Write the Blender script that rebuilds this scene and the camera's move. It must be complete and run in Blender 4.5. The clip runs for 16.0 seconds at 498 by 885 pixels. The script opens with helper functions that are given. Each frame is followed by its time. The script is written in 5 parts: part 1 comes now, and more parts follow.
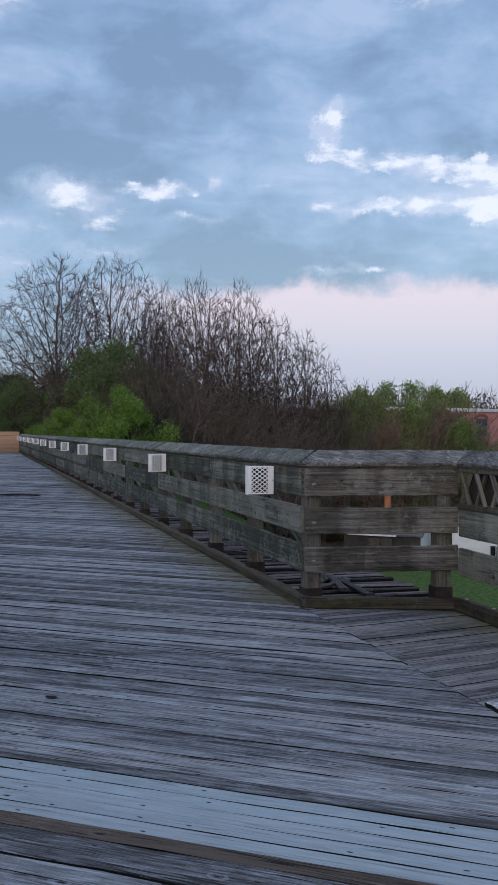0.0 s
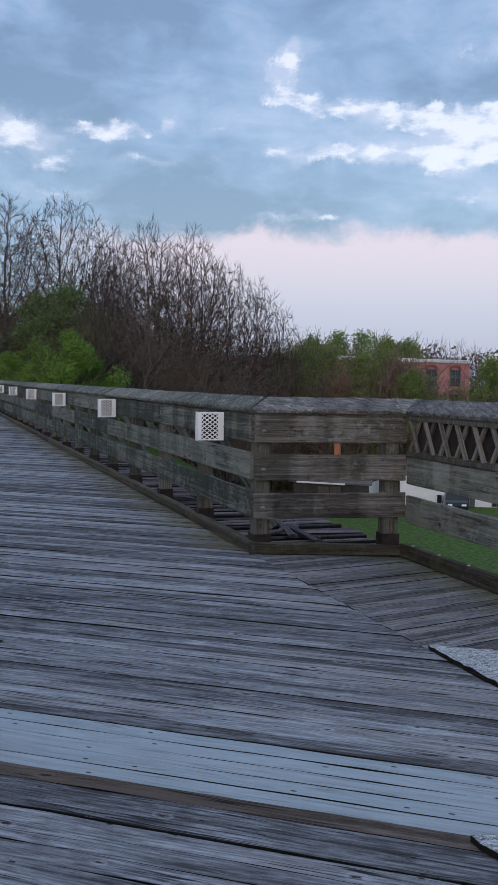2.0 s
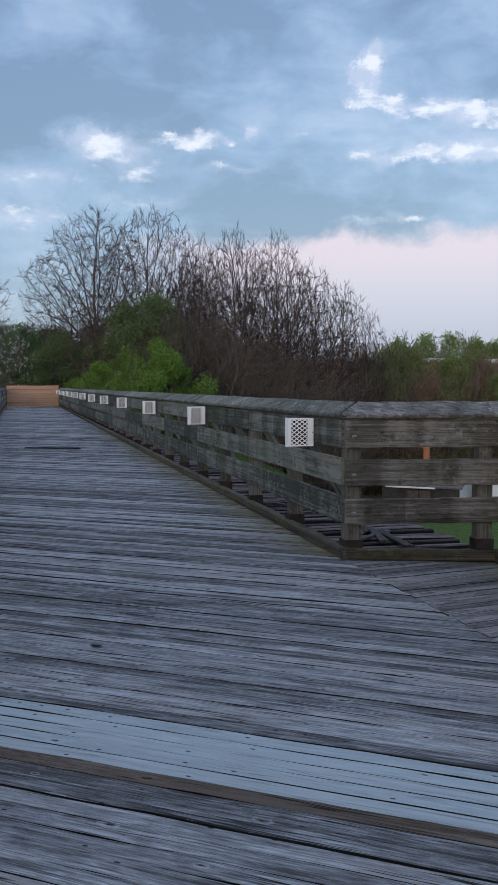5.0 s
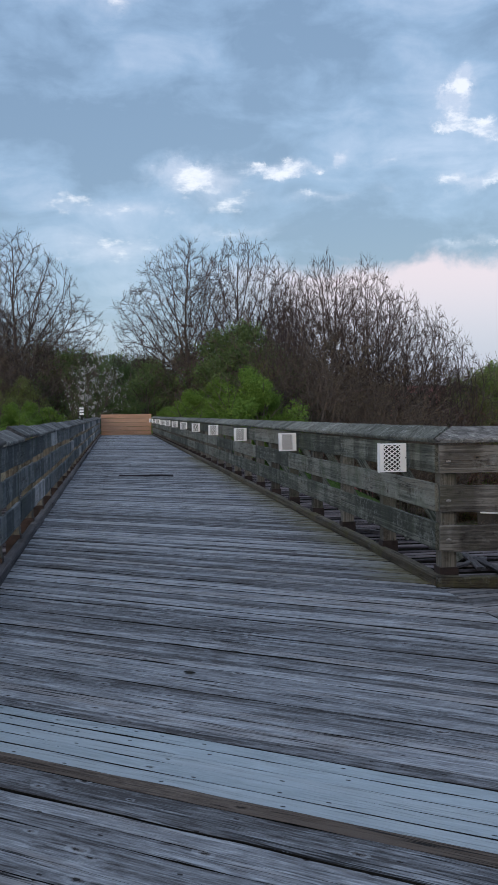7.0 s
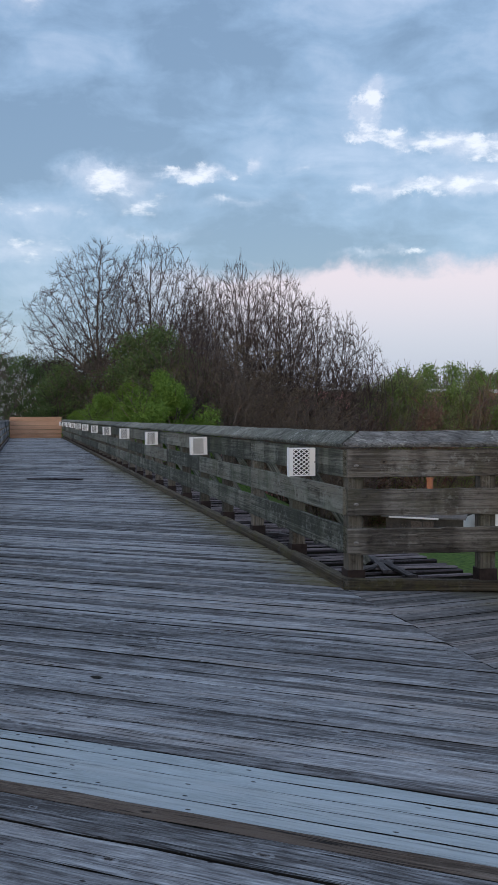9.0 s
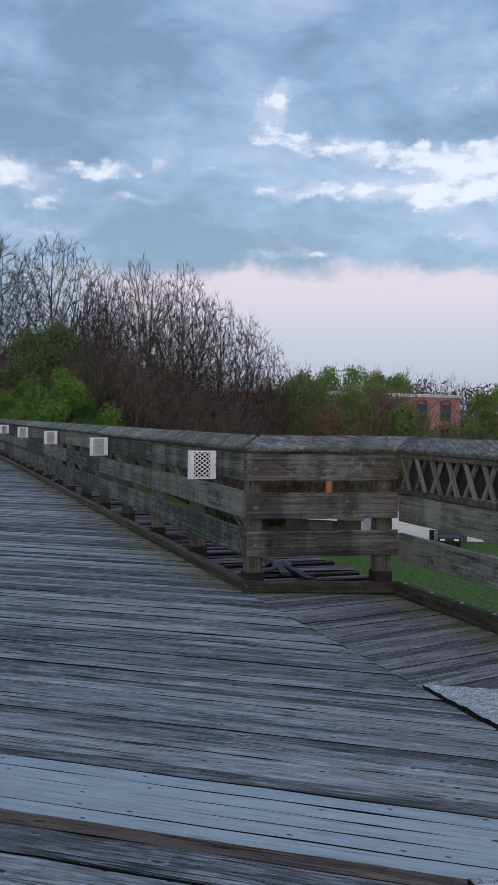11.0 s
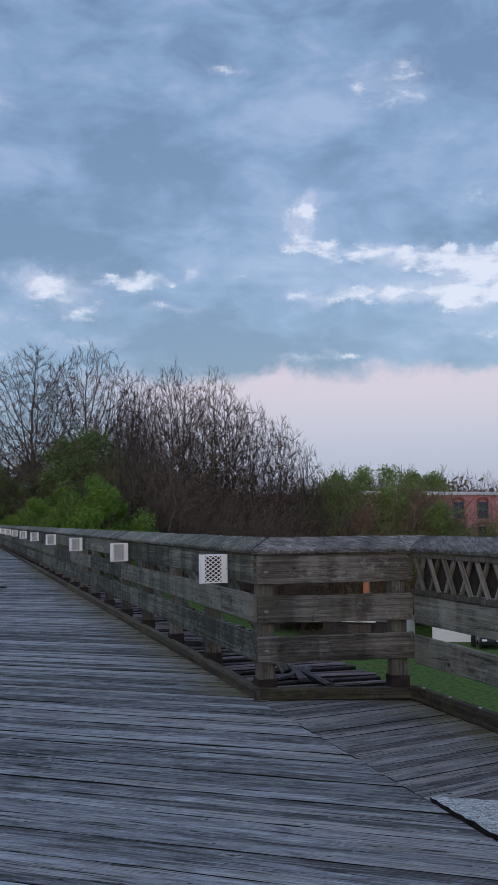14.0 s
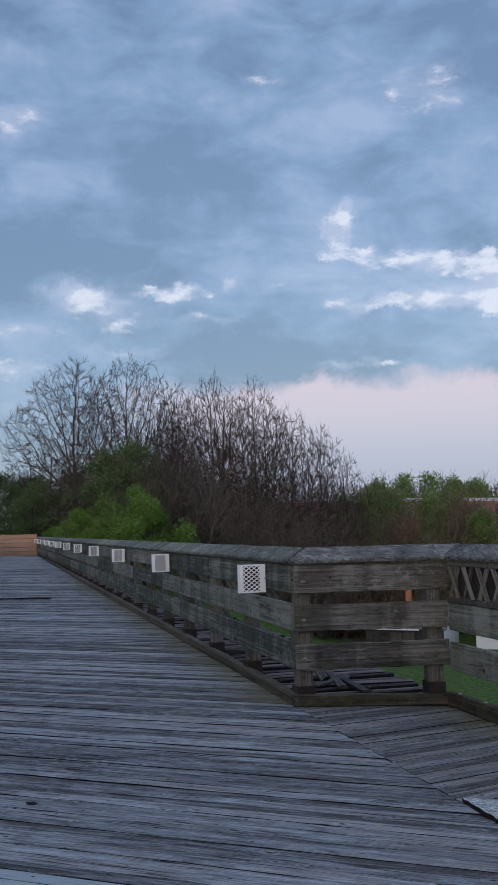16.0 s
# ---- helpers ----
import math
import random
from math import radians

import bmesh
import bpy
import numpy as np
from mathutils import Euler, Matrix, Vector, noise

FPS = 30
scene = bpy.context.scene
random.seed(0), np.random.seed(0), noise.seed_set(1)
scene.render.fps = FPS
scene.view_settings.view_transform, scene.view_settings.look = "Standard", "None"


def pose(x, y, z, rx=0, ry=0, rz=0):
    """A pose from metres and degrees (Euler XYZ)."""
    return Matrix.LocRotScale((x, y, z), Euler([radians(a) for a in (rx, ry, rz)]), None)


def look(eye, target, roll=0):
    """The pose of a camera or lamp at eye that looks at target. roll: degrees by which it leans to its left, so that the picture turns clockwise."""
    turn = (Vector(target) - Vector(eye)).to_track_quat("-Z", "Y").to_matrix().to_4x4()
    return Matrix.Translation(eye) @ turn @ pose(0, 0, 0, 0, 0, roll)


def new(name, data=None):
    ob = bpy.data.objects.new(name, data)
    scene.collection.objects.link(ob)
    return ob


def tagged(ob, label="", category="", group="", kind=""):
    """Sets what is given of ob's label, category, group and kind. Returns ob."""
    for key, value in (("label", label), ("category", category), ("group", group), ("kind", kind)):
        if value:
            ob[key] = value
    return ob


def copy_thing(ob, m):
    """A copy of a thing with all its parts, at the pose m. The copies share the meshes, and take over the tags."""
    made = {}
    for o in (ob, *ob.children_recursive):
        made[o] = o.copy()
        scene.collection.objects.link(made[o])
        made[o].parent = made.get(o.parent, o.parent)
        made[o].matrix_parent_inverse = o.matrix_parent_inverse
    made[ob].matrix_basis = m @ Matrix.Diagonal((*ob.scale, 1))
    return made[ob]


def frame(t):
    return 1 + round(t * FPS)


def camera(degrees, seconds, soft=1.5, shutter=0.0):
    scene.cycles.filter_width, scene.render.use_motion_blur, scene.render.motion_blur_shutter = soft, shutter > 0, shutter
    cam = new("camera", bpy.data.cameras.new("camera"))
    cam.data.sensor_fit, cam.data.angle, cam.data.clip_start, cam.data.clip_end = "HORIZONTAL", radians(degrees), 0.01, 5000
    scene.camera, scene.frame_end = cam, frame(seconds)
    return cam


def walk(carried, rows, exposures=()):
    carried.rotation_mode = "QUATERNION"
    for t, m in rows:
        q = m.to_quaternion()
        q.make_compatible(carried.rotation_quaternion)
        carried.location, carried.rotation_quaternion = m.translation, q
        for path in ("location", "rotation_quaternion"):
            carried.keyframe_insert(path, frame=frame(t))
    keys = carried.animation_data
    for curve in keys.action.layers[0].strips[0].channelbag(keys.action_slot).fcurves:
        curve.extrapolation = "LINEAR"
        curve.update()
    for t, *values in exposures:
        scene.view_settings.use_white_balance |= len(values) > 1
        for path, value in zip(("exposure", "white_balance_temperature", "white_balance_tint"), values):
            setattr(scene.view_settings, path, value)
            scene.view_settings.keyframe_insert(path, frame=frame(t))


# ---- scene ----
# A long timber trestle footbridge at dusk: diagonal deck, post-and-board railings with sloped caps,
# a side platform, woods beyond a plywood-coloured barrier, and a valley with houses and a brick mill.

# ---- camera ----
cam = camera(29.00, 16.0, soft=1.0)
PATH = [
    (0, look((-0.060, 0.006, 1.498), (1.281, 4.823, 1.450), 0.29)),
    (0.5, look((-0.057, 0.012, 1.495), (1.366, 4.803, 1.377), 0.54)),
    (1, look((-0.053, 0.027, 1.488), (1.438, 4.794, 1.256), 0.86)),
    (1.5, look((-0.047, 0.037, 1.484), (1.494, 4.785, 1.186), 1.03)),
    (2, look((-0.044, 0.035, 1.483), (1.540, 4.767, 1.167), 1.05)),
    (2.5, look((-0.041, 0.039, 1.481), (1.604, 4.749, 1.160), 1.00)),
    (3, look((-0.038, 0.037, 1.481), (1.677, 4.722, 1.156), 1.00)),
    (3.5, look((-0.036, 0.028, 1.483), (1.700, 4.705, 1.147), 0.82)),
    (4, look((-0.059, 0.021, 1.491), (1.461, 4.773, 1.157), 0.47)),
    (4.5, look((-0.066, 0.020, 1.493), (1.189, 4.849, 1.171), 0.12)),
    (5, look((-0.074, 0.021, 1.492), (1.075, 4.878, 1.199), -0.03)),
    (5.2, look((-0.076, 0.017, 1.493), (0.986, 4.895, 1.213), -0.21)),
    (7.3, look((-0.076, 0.039, 1.487), (0.608, 4.990, 1.347), -0.72)),
    (7.5, look((-0.078, 0.028, 1.488), (0.613, 4.978, 1.353), -0.67)),
    (8, look((-0.076, 0.020, 1.491), (0.662, 4.964, 1.363), -0.86)),
    (8.5, look((-0.069, 0.035, 1.479), (0.791, 4.959, 1.351), -0.65)),
    (9, look((-0.060, 0.030, 1.480), (1.076, 4.898, 1.348), -0.18)),
    (9.5, look((-0.058, 0.028, 1.482), (1.334, 4.828, 1.349), 0.43)),
    (10, look((-0.058, 0.041, 1.478), (1.461, 4.803, 1.348), 1.10)),
    (10.2, look((-0.063, 0.036, 1.486), (1.506, 4.782, 1.350), 1.33)),
    (12.3, look((-0.002, -0.012, 1.527), (1.661, 4.703, 1.593), -0.11)),
    (12.5, look((0.026, -0.003, 1.533), (1.593, 4.743, 1.670), -0.60)),
    (13, look((0.130, -0.010, 1.531), (1.612, 4.759, 1.778), -0.94)),
    (13.5, look((0.181, -0.021, 1.518), (1.610, 4.754, 1.906), -0.73)),
    (14, look((0.190, -0.018, 1.508), (1.632, 4.753, 1.908), -0.65)),
    (14.5, look((0.202, -0.038, 1.526), (1.653, 4.733, 1.888), -0.51)),
    (15, look((0.215, -0.049, 1.525), (1.661, 4.723, 1.896), -0.62)),
    (15.5, look((0.188, -0.119, 1.531), (1.535, 4.679, 1.936), -0.75)),
    (16, look((0.164, -0.254, 1.526), (1.406, 4.569, 1.975), -1.34)),
]
EXPOSURES = [(0.0, 0.0, 6560, 14), (4.0, 0.0, 6560, 14), (5.2, 0.04, 6680, 12), (7.3, 0.1, 6850, 11), (9.0, 0.08, 6780, 11), (10.2, 0.0, 6700, 12), (12.3, -0.12, 6520, 14), (13.2, -0.18, 6500, 14), (16.0, -0.23, 6470, 14)]
walk(cam, PATH, EXPOSURES)

# ---- world and sun ----


def link(tree, a, b):
    tree.links.new(a, b)


def node(tree, kind, **sockets):
    n = tree.nodes.new(kind)
    for key, value in sockets.items():
        key = key.replace("_", " ")
        if hasattr(value, "links"):
            tree.links.new(value, n.inputs[key])
        else:
            n.inputs[key].default_value = value
    return n


def calc(tree, op, a, b=0.0, c=0.0, clamp=False):
    n = tree.nodes.new("ShaderNodeMath")
    n.operation, n.use_clamp = op, clamp
    for i, v in enumerate((a, b, c)):
        if hasattr(v, "links"):
            tree.links.new(v, n.inputs[i])
        else:
            n.inputs[i].default_value = v
    return n.outputs[0]


def blend(tree, fac, a, b, how="MIX"):
    n = tree.nodes.new("ShaderNodeMix")
    n.data_type, n.blend_type = "RGBA", how
    for sock, v in ((n.inputs[0], fac), (n.inputs[6], a), (n.inputs[7], b)):
        if hasattr(v, "links"):
            tree.links.new(v, sock)
        else:
            sock.default_value = v if not isinstance(v, tuple) else (*v, 1.0)[:4]
    return n.outputs[2]


def step(tree, v, lo, hi):
    n = tree.nodes.new("ShaderNodeMapRange")
    n.interpolation_type = "SMOOTHSTEP"
    for i, s in enumerate((v, lo, hi, 0.0, 1.0)):
        if hasattr(s, "links"):
            tree.links.new(s, n.inputs[i])
        else:
            n.inputs[i].default_value = s
    return n.outputs[0]


SUN_ELEVATION, SUN_AZIMUTH = radians(7), radians(215)
world = bpy.data.worlds.new("dusk_sky")
scene.world = world
world.use_nodes = True
wt = world.node_tree
wt.nodes.clear()
coords = wt.nodes.new("ShaderNodeTexCoord").outputs["Generated"]
xyz = node(wt, "ShaderNodeSeparateXYZ", Vector=coords)
dx, dy, dz = xyz.outputs
elev = calc(wt, "MULTIPLY", calc(wt, "ARCSINE", dz), 57.2958)
azim = calc(wt, "MULTIPLY", calc(wt, "ARCTAN2", dx, dy), 57.2958)
flat = wt.nodes.new("ShaderNodeCombineXYZ")
link(wt, calc(wt, "DIVIDE", azim, 9.0), flat.inputs[0])
link(wt, calc(wt, "DIVIDE", elev, 4.2), flat.inputs[1])
big = node(wt, "ShaderNodeTexNoise", Vector=flat.outputs[0], Scale=0.6, Detail=4.0, Roughness=0.5, Distortion=0.5).outputs["Fac"]
small = node(wt, "ShaderNodeTexNoise", Vector=flat.outputs[0], Scale=1.7, Detail=6.0, Roughness=0.58, Distortion=0.4).outputs["Fac"]
fluff = node(wt, "ShaderNodeTexNoise", Vector=coords, Scale=20.0, Detail=7.0, Roughness=0.62).outputs["Color"]
fluff = node(wt, "ShaderNodeSeparateColor", Color=fluff)
puff = calc(wt, "ADD", calc(wt, "ADD", calc(wt, "MULTIPLY", big, 0.52), calc(wt, "MULTIPLY", small, 0.38)), calc(wt, "MULTIPLY", fluff.outputs[2], 0.1))
warp_a = calc(wt, "MULTIPLY", calc(wt, "SUBTRACT", fluff.outputs[0], 0.5), 7.0)
warp_e = calc(wt, "MULTIPLY", calc(wt, "SUBTRACT", fluff.outputs[1], 0.5), 3.0)
azim_w, elev_w = calc(wt, "ADD", azim, warp_a), calc(wt, "ADD", elev, warp_e)


def gap(az, el, wide, high, power):
    """A break in the cloud round a direction, its edge torn by the noise."""
    u = calc(wt, "DIVIDE", calc(wt, "SUBTRACT", azim_w, az), wide)
    v = calc(wt, "DIVIDE", calc(wt, "SUBTRACT", elev_w, el), high)
    r = calc(wt, "ADD", calc(wt, "MULTIPLY", u, u), calc(wt, "MULTIPLY", v, v))
    return calc(wt, "MULTIPLY", calc(wt, "EXPONENT", calc(wt, "MULTIPLY", r, -1.0)), power)


# heavier and thinner parts of the cloud cover
for spot in ((10.2, 25.3, 5.0, 1.7, 0.06), (4.3, 20.8, 3.0, 1.2, 0.05), (11.5, 21.8, 5.0, 1.5, -0.08), (22.5, 20.6, 5.0, 2.0, -0.08), (29.0, 16.7, 4.0, 0.9, -0.06),
             (0.0, 16.3, 6.0, 1.6, -0.12), (3.0, 21.0, 6.0, 1.6, -0.05), (25.0, 21.5, 3.0, 1.2, -0.05), (9.0, 19.8, 4.0, 1.4, -0.05), (19.0, 10.2, 6.0, 1.0, -0.08), (13.0, 11.0, 5.0, 0.9, -0.04),
             (24.0, 27.5, 6.0, 2.0, -0.06), (-4.0, 15.0, 7.0, 3.0, -0.07), (3.0, 18.0, 5.0, 1.5, -0.04), (2.0, 12.0, 5.0, 1.6, 0.05), (20.0, 13.6, 8.0, 1.5, 0.04), (14.0, 17.0, 3.0, 1.0, 0.03)):
    puff = calc(wt, "ADD", puff, gap(*spot))
breaks = 0.0
for spot in ((20.1, 18.0, 0.9, 0.55, 0.85), (19.8, 16.9, 0.5, 0.8, 0.6), (19.4, 15.9, 0.9, 0.35, 0.85), (22.0, 15.8, 1.4, 0.35, 0.6), (25.3, 15.5, 2.2, 0.4, 0.8),
             (28.8, 14.9, 2.0, 0.5, 0.85), (33.2, 14.3, 2.6, 0.9, 0.95), (19.8, 13.1, 1.3, 0.3, 0.45), (24.0, 13.1, 2.6, 0.5, 0.85), (28.5, 12.8, 2.6, 0.5, 0.8),
             (32.3, 13.0, 2.2, 0.6, 0.8), (5.2, 13.9, 1.9, 0.65, 0.85), (6.2, 12.4, 1.9, 0.6, 0.38), (31.8, 13.7, 3.0, 1.1, 0.5), (9.9, 14.1, 1.1, 0.4, 0.9), (11.8, 13.9, 0.8, 0.25, 0.45),
             (13.6, 14.6, 0.6, 0.4, 0.7), (16.5, 12.9, 0.7, 0.3, 0.35), (32.0, 18.5, 1.7, 0.6, 0.55), (31.4, 10.5, 2.2, 0.4, 0.45), (21.4, 9.5, 2.2, 0.3, 0.4),
             (25.8, 24.8, 2.4, 1.2, 0.5), (15.9, 25.7, 1.6, 0.35, 0.35), (0.8, 23.3, 1.7, 0.9, 0.4), (-0.5, 9.6, 2.6, 0.9, 0.5), (2.4, 11.6, 2.0, 0.3, 0.35), (-2.2, 12.0, 2.5, 0.5, 0.4), (7.5, 10.6, 3.0, 0.4, 0.35), (12.2, 12.4, 2.0, 0.3, 0.35), (16.6, 14.3, 1.2, 0.3, 0.3)):
    az, el, wide, tall, power = spot
    breaks = calc(wt, "ADD", breaks, gap(az, el, wide * 1.25, tall * 1.25, power * 0.82))
torn = node(wt, "ShaderNodeTexNoise", Vector=flat.outputs[0], Scale=4.5, Detail=7.0, Roughness=0.6).outputs["Fac"]
thin = breaks
ragged = calc(wt, "MULTIPLY", calc(wt, "MULTIPLY", calc(wt, "SUBTRACT", torn, 0.5), 3.4), step(wt, thin, 0.02, 0.4))
breaks = step(wt, calc(wt, "ADD", calc(wt, "MULTIPLY", thin, 0.85), ragged), 0.22, 1.0)
tone = wt.nodes.new("ShaderNodeValToRGB")
link(wt, puff, tone.inputs[0])
tone.color_ramp.elements[0].position, tone.color_ramp.elements[0].color = 0.41, (0.14, 0.235, 0.4, 1)
tone.color_ramp.elements[1].position, tone.color_ramp.elements[1].color = 0.6, (0.34, 0.455, 0.665, 1)
mid = tone.color_ramp.elements.new(0.5)
mid.color = (0.21, 0.335, 0.54, 1)
high = blend(wt, step(wt, elev, 35.0, 75.0), tone.outputs[0], blend(wt, 1.0, tone.outputs[0], (1.45, 1.45, 1.45), 'MULTIPLY'))
high = blend(wt, calc(wt, 'MULTIPLY', step(wt, elev, 30.0, 65.0), 0.75), high, (0.62, 0.63, 0.66))
halo = step(wt, calc(wt, "MULTIPLY", thin, calc(wt, "ADD", calc(wt, "MULTIPLY", calc(wt, "SUBTRACT", small, 0.5), 3.0), 1.0)), 0.05, 0.7)
high = blend(wt, calc(wt, "MULTIPLY", halo, 0.75), high, (0.47, 0.54, 0.72))
cloud = blend(wt, breaks, high, (0.72, 0.765, 0.885))
# the clear pale band under the cloud's edge, wider towards the east
rim = calc(wt, "ADD", calc(wt, "MULTIPLY", calc(wt, "SUBTRACT", small, 0.5), 2.4), 8.6)
clear = calc(wt, "SUBTRACT", 1.0, step(wt, calc(wt, "SUBTRACT", elev_w, rim), -0.65, 0.75))
clear = calc(wt, "MULTIPLY", clear, step(wt, azim_w, 4.0, 14.0))
low = blend(wt, step(wt, elev, 2.0, 9.0), (0.28, 0.36, 0.60), (0.62, 0.525, 0.64))
veil = blend(wt, clear, cloud, low)
sky = wt.nodes.new("ShaderNodeTexSky")
sky.sky_type, sky.sun_disc = "NISHITA", False
sky.sun_elevation, sky.sun_rotation = SUN_ELEVATION, SUN_AZIMUTH
sky_part = node(wt, "ShaderNodeBackground", Color=sky.outputs[0], Strength=0.05)
cloud_part = node(wt, "ShaderNodeBackground", Color=veil, Strength=0.98)
both = wt.nodes.new("ShaderNodeAddShader")
link(wt, sky_part.outputs[0], both.inputs[0])
link(wt, cloud_part.outputs[0], both.inputs[1])
out = wt.nodes.new("ShaderNodeOutputWorld")
link(wt, both.outputs[0], out.inputs[0])

sun = new("sun", bpy.data.lights.new("sun", "SUN"))
sun.data.energy, sun.data.angle, sun.data.color = 0.85, radians(30), (1.0, 0.92, 0.84)
sun_dir = Vector((math.sin(SUN_AZIMUTH) * math.cos(SUN_ELEVATION), math.cos(SUN_AZIMUTH) * math.cos(SUN_ELEVATION), math.sin(SUN_ELEVATION)))
sun.matrix_world = look(sun_dir * 50, (0, 0, 0))

# ---- materials ----


def material(name, rough=0.85, metal=0.0):
    m = bpy.data.materials.new(name)
    m.use_nodes = True
    bsdf = m.node_tree.nodes["Principled BSDF"]
    bsdf.inputs["Roughness"].default_value, bsdf.inputs["Metallic"].default_value = rough, metal
    bsdf.inputs["Specular IOR Level"].default_value = 0.3
    return m, m.node_tree, bsdf


def scaled(tree, vec, s):
    n = tree.nodes.new("ShaderNodeVectorMath")
    n.operation = "MULTIPLY"
    link(tree, vec, n.inputs[0])
    n.inputs[1].default_value = s
    return n.outputs[0]


def local(tree, shift=True, island=False):
    """Object coordinates, moved by the object's own random number so that alike pieces differ; and that number."""
    c = tree.nodes.new("ShaderNodeTexCoord").outputs["Object"]
    r = tree.nodes.new("ShaderNodeNewGeometry").outputs["Random Per Island"] if island else tree.nodes.new("ShaderNodeObjectInfo").outputs["Random"]
    if not shift:
        return c, r
    n = tree.nodes.new("ShaderNodeVectorMath")
    n.operation = "ADD"
    link(tree, c, n.inputs[0])
    comb = tree.nodes.new("ShaderNodeCombineXYZ")
    link(tree, calc(tree, "MULTIPLY", r, 37.0), comb.inputs[0])
    link(tree, calc(tree, "MULTIPLY", r, 11.0), comb.inputs[1])
    link(tree, comb.outputs[0], n.inputs[1])
    return n.outputs[0], r


def relief(tree, bsdf, height, strength, distance):
    b = node(tree, "ShaderNodeBump", Height=height, Strength=strength, Distance=distance)
    link(tree, b.outputs[0], bsdf.inputs["Normal"])


def weathered_wood(name, dark, mid, pale, brown, along=0, knots=0.0, moss=None, spread=0.5, island=False, checks=0.5, dirt=0.5, tight=0.13, kerb=None, bands=0.0, nails=0.0, lichen=0.0, twist=0.0, worn=False):
    """Grey weathered timber: grain streaks along one local axis, drying cracks, knots, brown patches, moss."""
    m, t, bsdf = material(name, 0.86)
    bsdf.inputs["Specular IOR Level"].default_value = 0.22
    c, r = local(t, True, island)
    if twist:
        vr = node(t, "ShaderNodeVectorRotate", Vector=c, Angle=radians(twist))
        c = vr.outputs[0]

    def stretch(long, across):
        s = [across] * 3
        s[along] = long
        return scaled(t, c, tuple(s))
    streak = node(t, "ShaderNodeTexNoise", Vector=stretch(0.9 if worn else 0.4, 30.0), Scale=1.0, Detail=3.0, Roughness=0.6, Distortion=0.3).outputs["Fac"]
    fine = node(t, "ShaderNodeTexNoise", Vector=stretch(3.0 if worn else 1.1, 105.0), Scale=1.0, Detail=3.0, Roughness=0.6, Distortion=0.2).outputs["Fac"]
    patch = node(t, "ShaderNodeTexNoise", Vector=stretch(0.8, 5.0), Scale=1.0, Detail=4.0, Roughness=0.6).outputs["Fac"]
    crack = node(t, "ShaderNodeTexNoise", Vector=stretch(0.6, 26.0), Scale=1.3, Detail=1.5, Roughness=0.5, Distortion=0.5).outputs["Fac"]
    speck = node(t, "ShaderNodeTexNoise", Vector=stretch(11.0 if worn else 13.0, 85.0 if worn else 62.0), Scale=1.0, Detail=5.0, Roughness=0.75).outputs["Fac"]
    ramp = t.nodes.new("ShaderNodeValToRGB")
    if worn:
        blot = node(t, "ShaderNodeTexNoise", Vector=stretch(3.4, 13.0), Scale=1.0, Detail=6.0, Roughness=0.68, Distortion=0.8).outputs["Fac"]
        mix = calc(t, "ADD", calc(t, "ADD", calc(t, "MULTIPLY", streak, 0.2), calc(t, "MULTIPLY", fine, 0.24)), calc(t, "ADD", calc(t, "MULTIPLY", speck, 0.28), calc(t, "MULTIPLY", blot, 0.28)))
    else:
        mix = calc(t, "ADD", calc(t, "ADD", calc(t, "MULTIPLY", streak, 0.44), calc(t, "MULTIPLY", fine, 0.36)), calc(t, "MULTIPLY", speck, 0.2))
    mix = calc(t, "ADD", mix, calc(t, "MULTIPLY", calc(t, "SUBTRACT", r, 0.5), 0.34 * spread))
    mix = calc(t, "ADD", mix, calc(t, "MULTIPLY", calc(t, "SUBTRACT", patch, 0.5), 0.62 * spread))
    if bands:
        one = [0.02] * 3
        one[along] = 1.5
        stripe = node(t, "ShaderNodeTexNoise", Vector=scaled(t, c, tuple(one)), Scale=1.0, Detail=3.0, Roughness=0.7).outputs["Fac"]
        mix = calc(t, "ADD", mix, calc(t, "MULTIPLY", calc(t, "SUBTRACT", step(t, stripe, 0.44, 0.56), 0.5), bands))
    link(t, mix, ramp.inputs[0])
    e = ramp.color_ramp.elements
    e[0].position, e[0].color = 0.5 - tight, (*dark, 1)
    e[1].position, e[1].color = 0.5 + tight, (*pale, 1)
    e.new(0.5).color = (*mid, 1)
    col = ramp.outputs[0]
    browned = calc(t, "MULTIPLY", step(t, calc(t, "ADD", patch, calc(t, "MULTIPLY", calc(t, "SUBTRACT", r, 0.5), 0.3)), 0.5, 0.68), dirt)
    col = blend(t, browned, col, blend(t, 0.65, col, brown))
    # cracks: the thin line where a smooth stretched noise crosses its middle
    line = calc(t, "ABSOLUTE", calc(t, "SUBTRACT", crack, 0.5))
    where = step(t, patch, 0.42, 0.58)
    split = calc(t, "MULTIPLY", calc(t, "SUBTRACT", 1.0, step(t, line, 0.006, 0.03)), calc(t, "MULTIPLY", where, checks))
    col = blend(t, split, col, (0.012, 0.012, 0.014))
    height = calc(t, "SUBTRACT", calc(t, "ADD", calc(t, "MULTIPLY", fine, 0.5), streak), calc(t, "MULTIPLY", split, 2.2))
    if knots:
        axes = list(node(t, "ShaderNodeSeparateXYZ", Vector=c).outputs)
        run = axes.pop(along)
        flatc = t.nodes.new("ShaderNodeCombineXYZ")
        link(t, calc(t, "MULTIPLY", run, 3.7 if worn else 4.2), flatc.inputs[0])
        link(t, calc(t, "MULTIPLY", calc(t, "ADD", axes[0], axes[1]), 7.0), flatc.inputs[1])
        v = node(t, "ShaderNodeTexVoronoi", Vector=flatc.outputs[0], Scale=1.0)
        v.voronoi_dimensions = "2D"
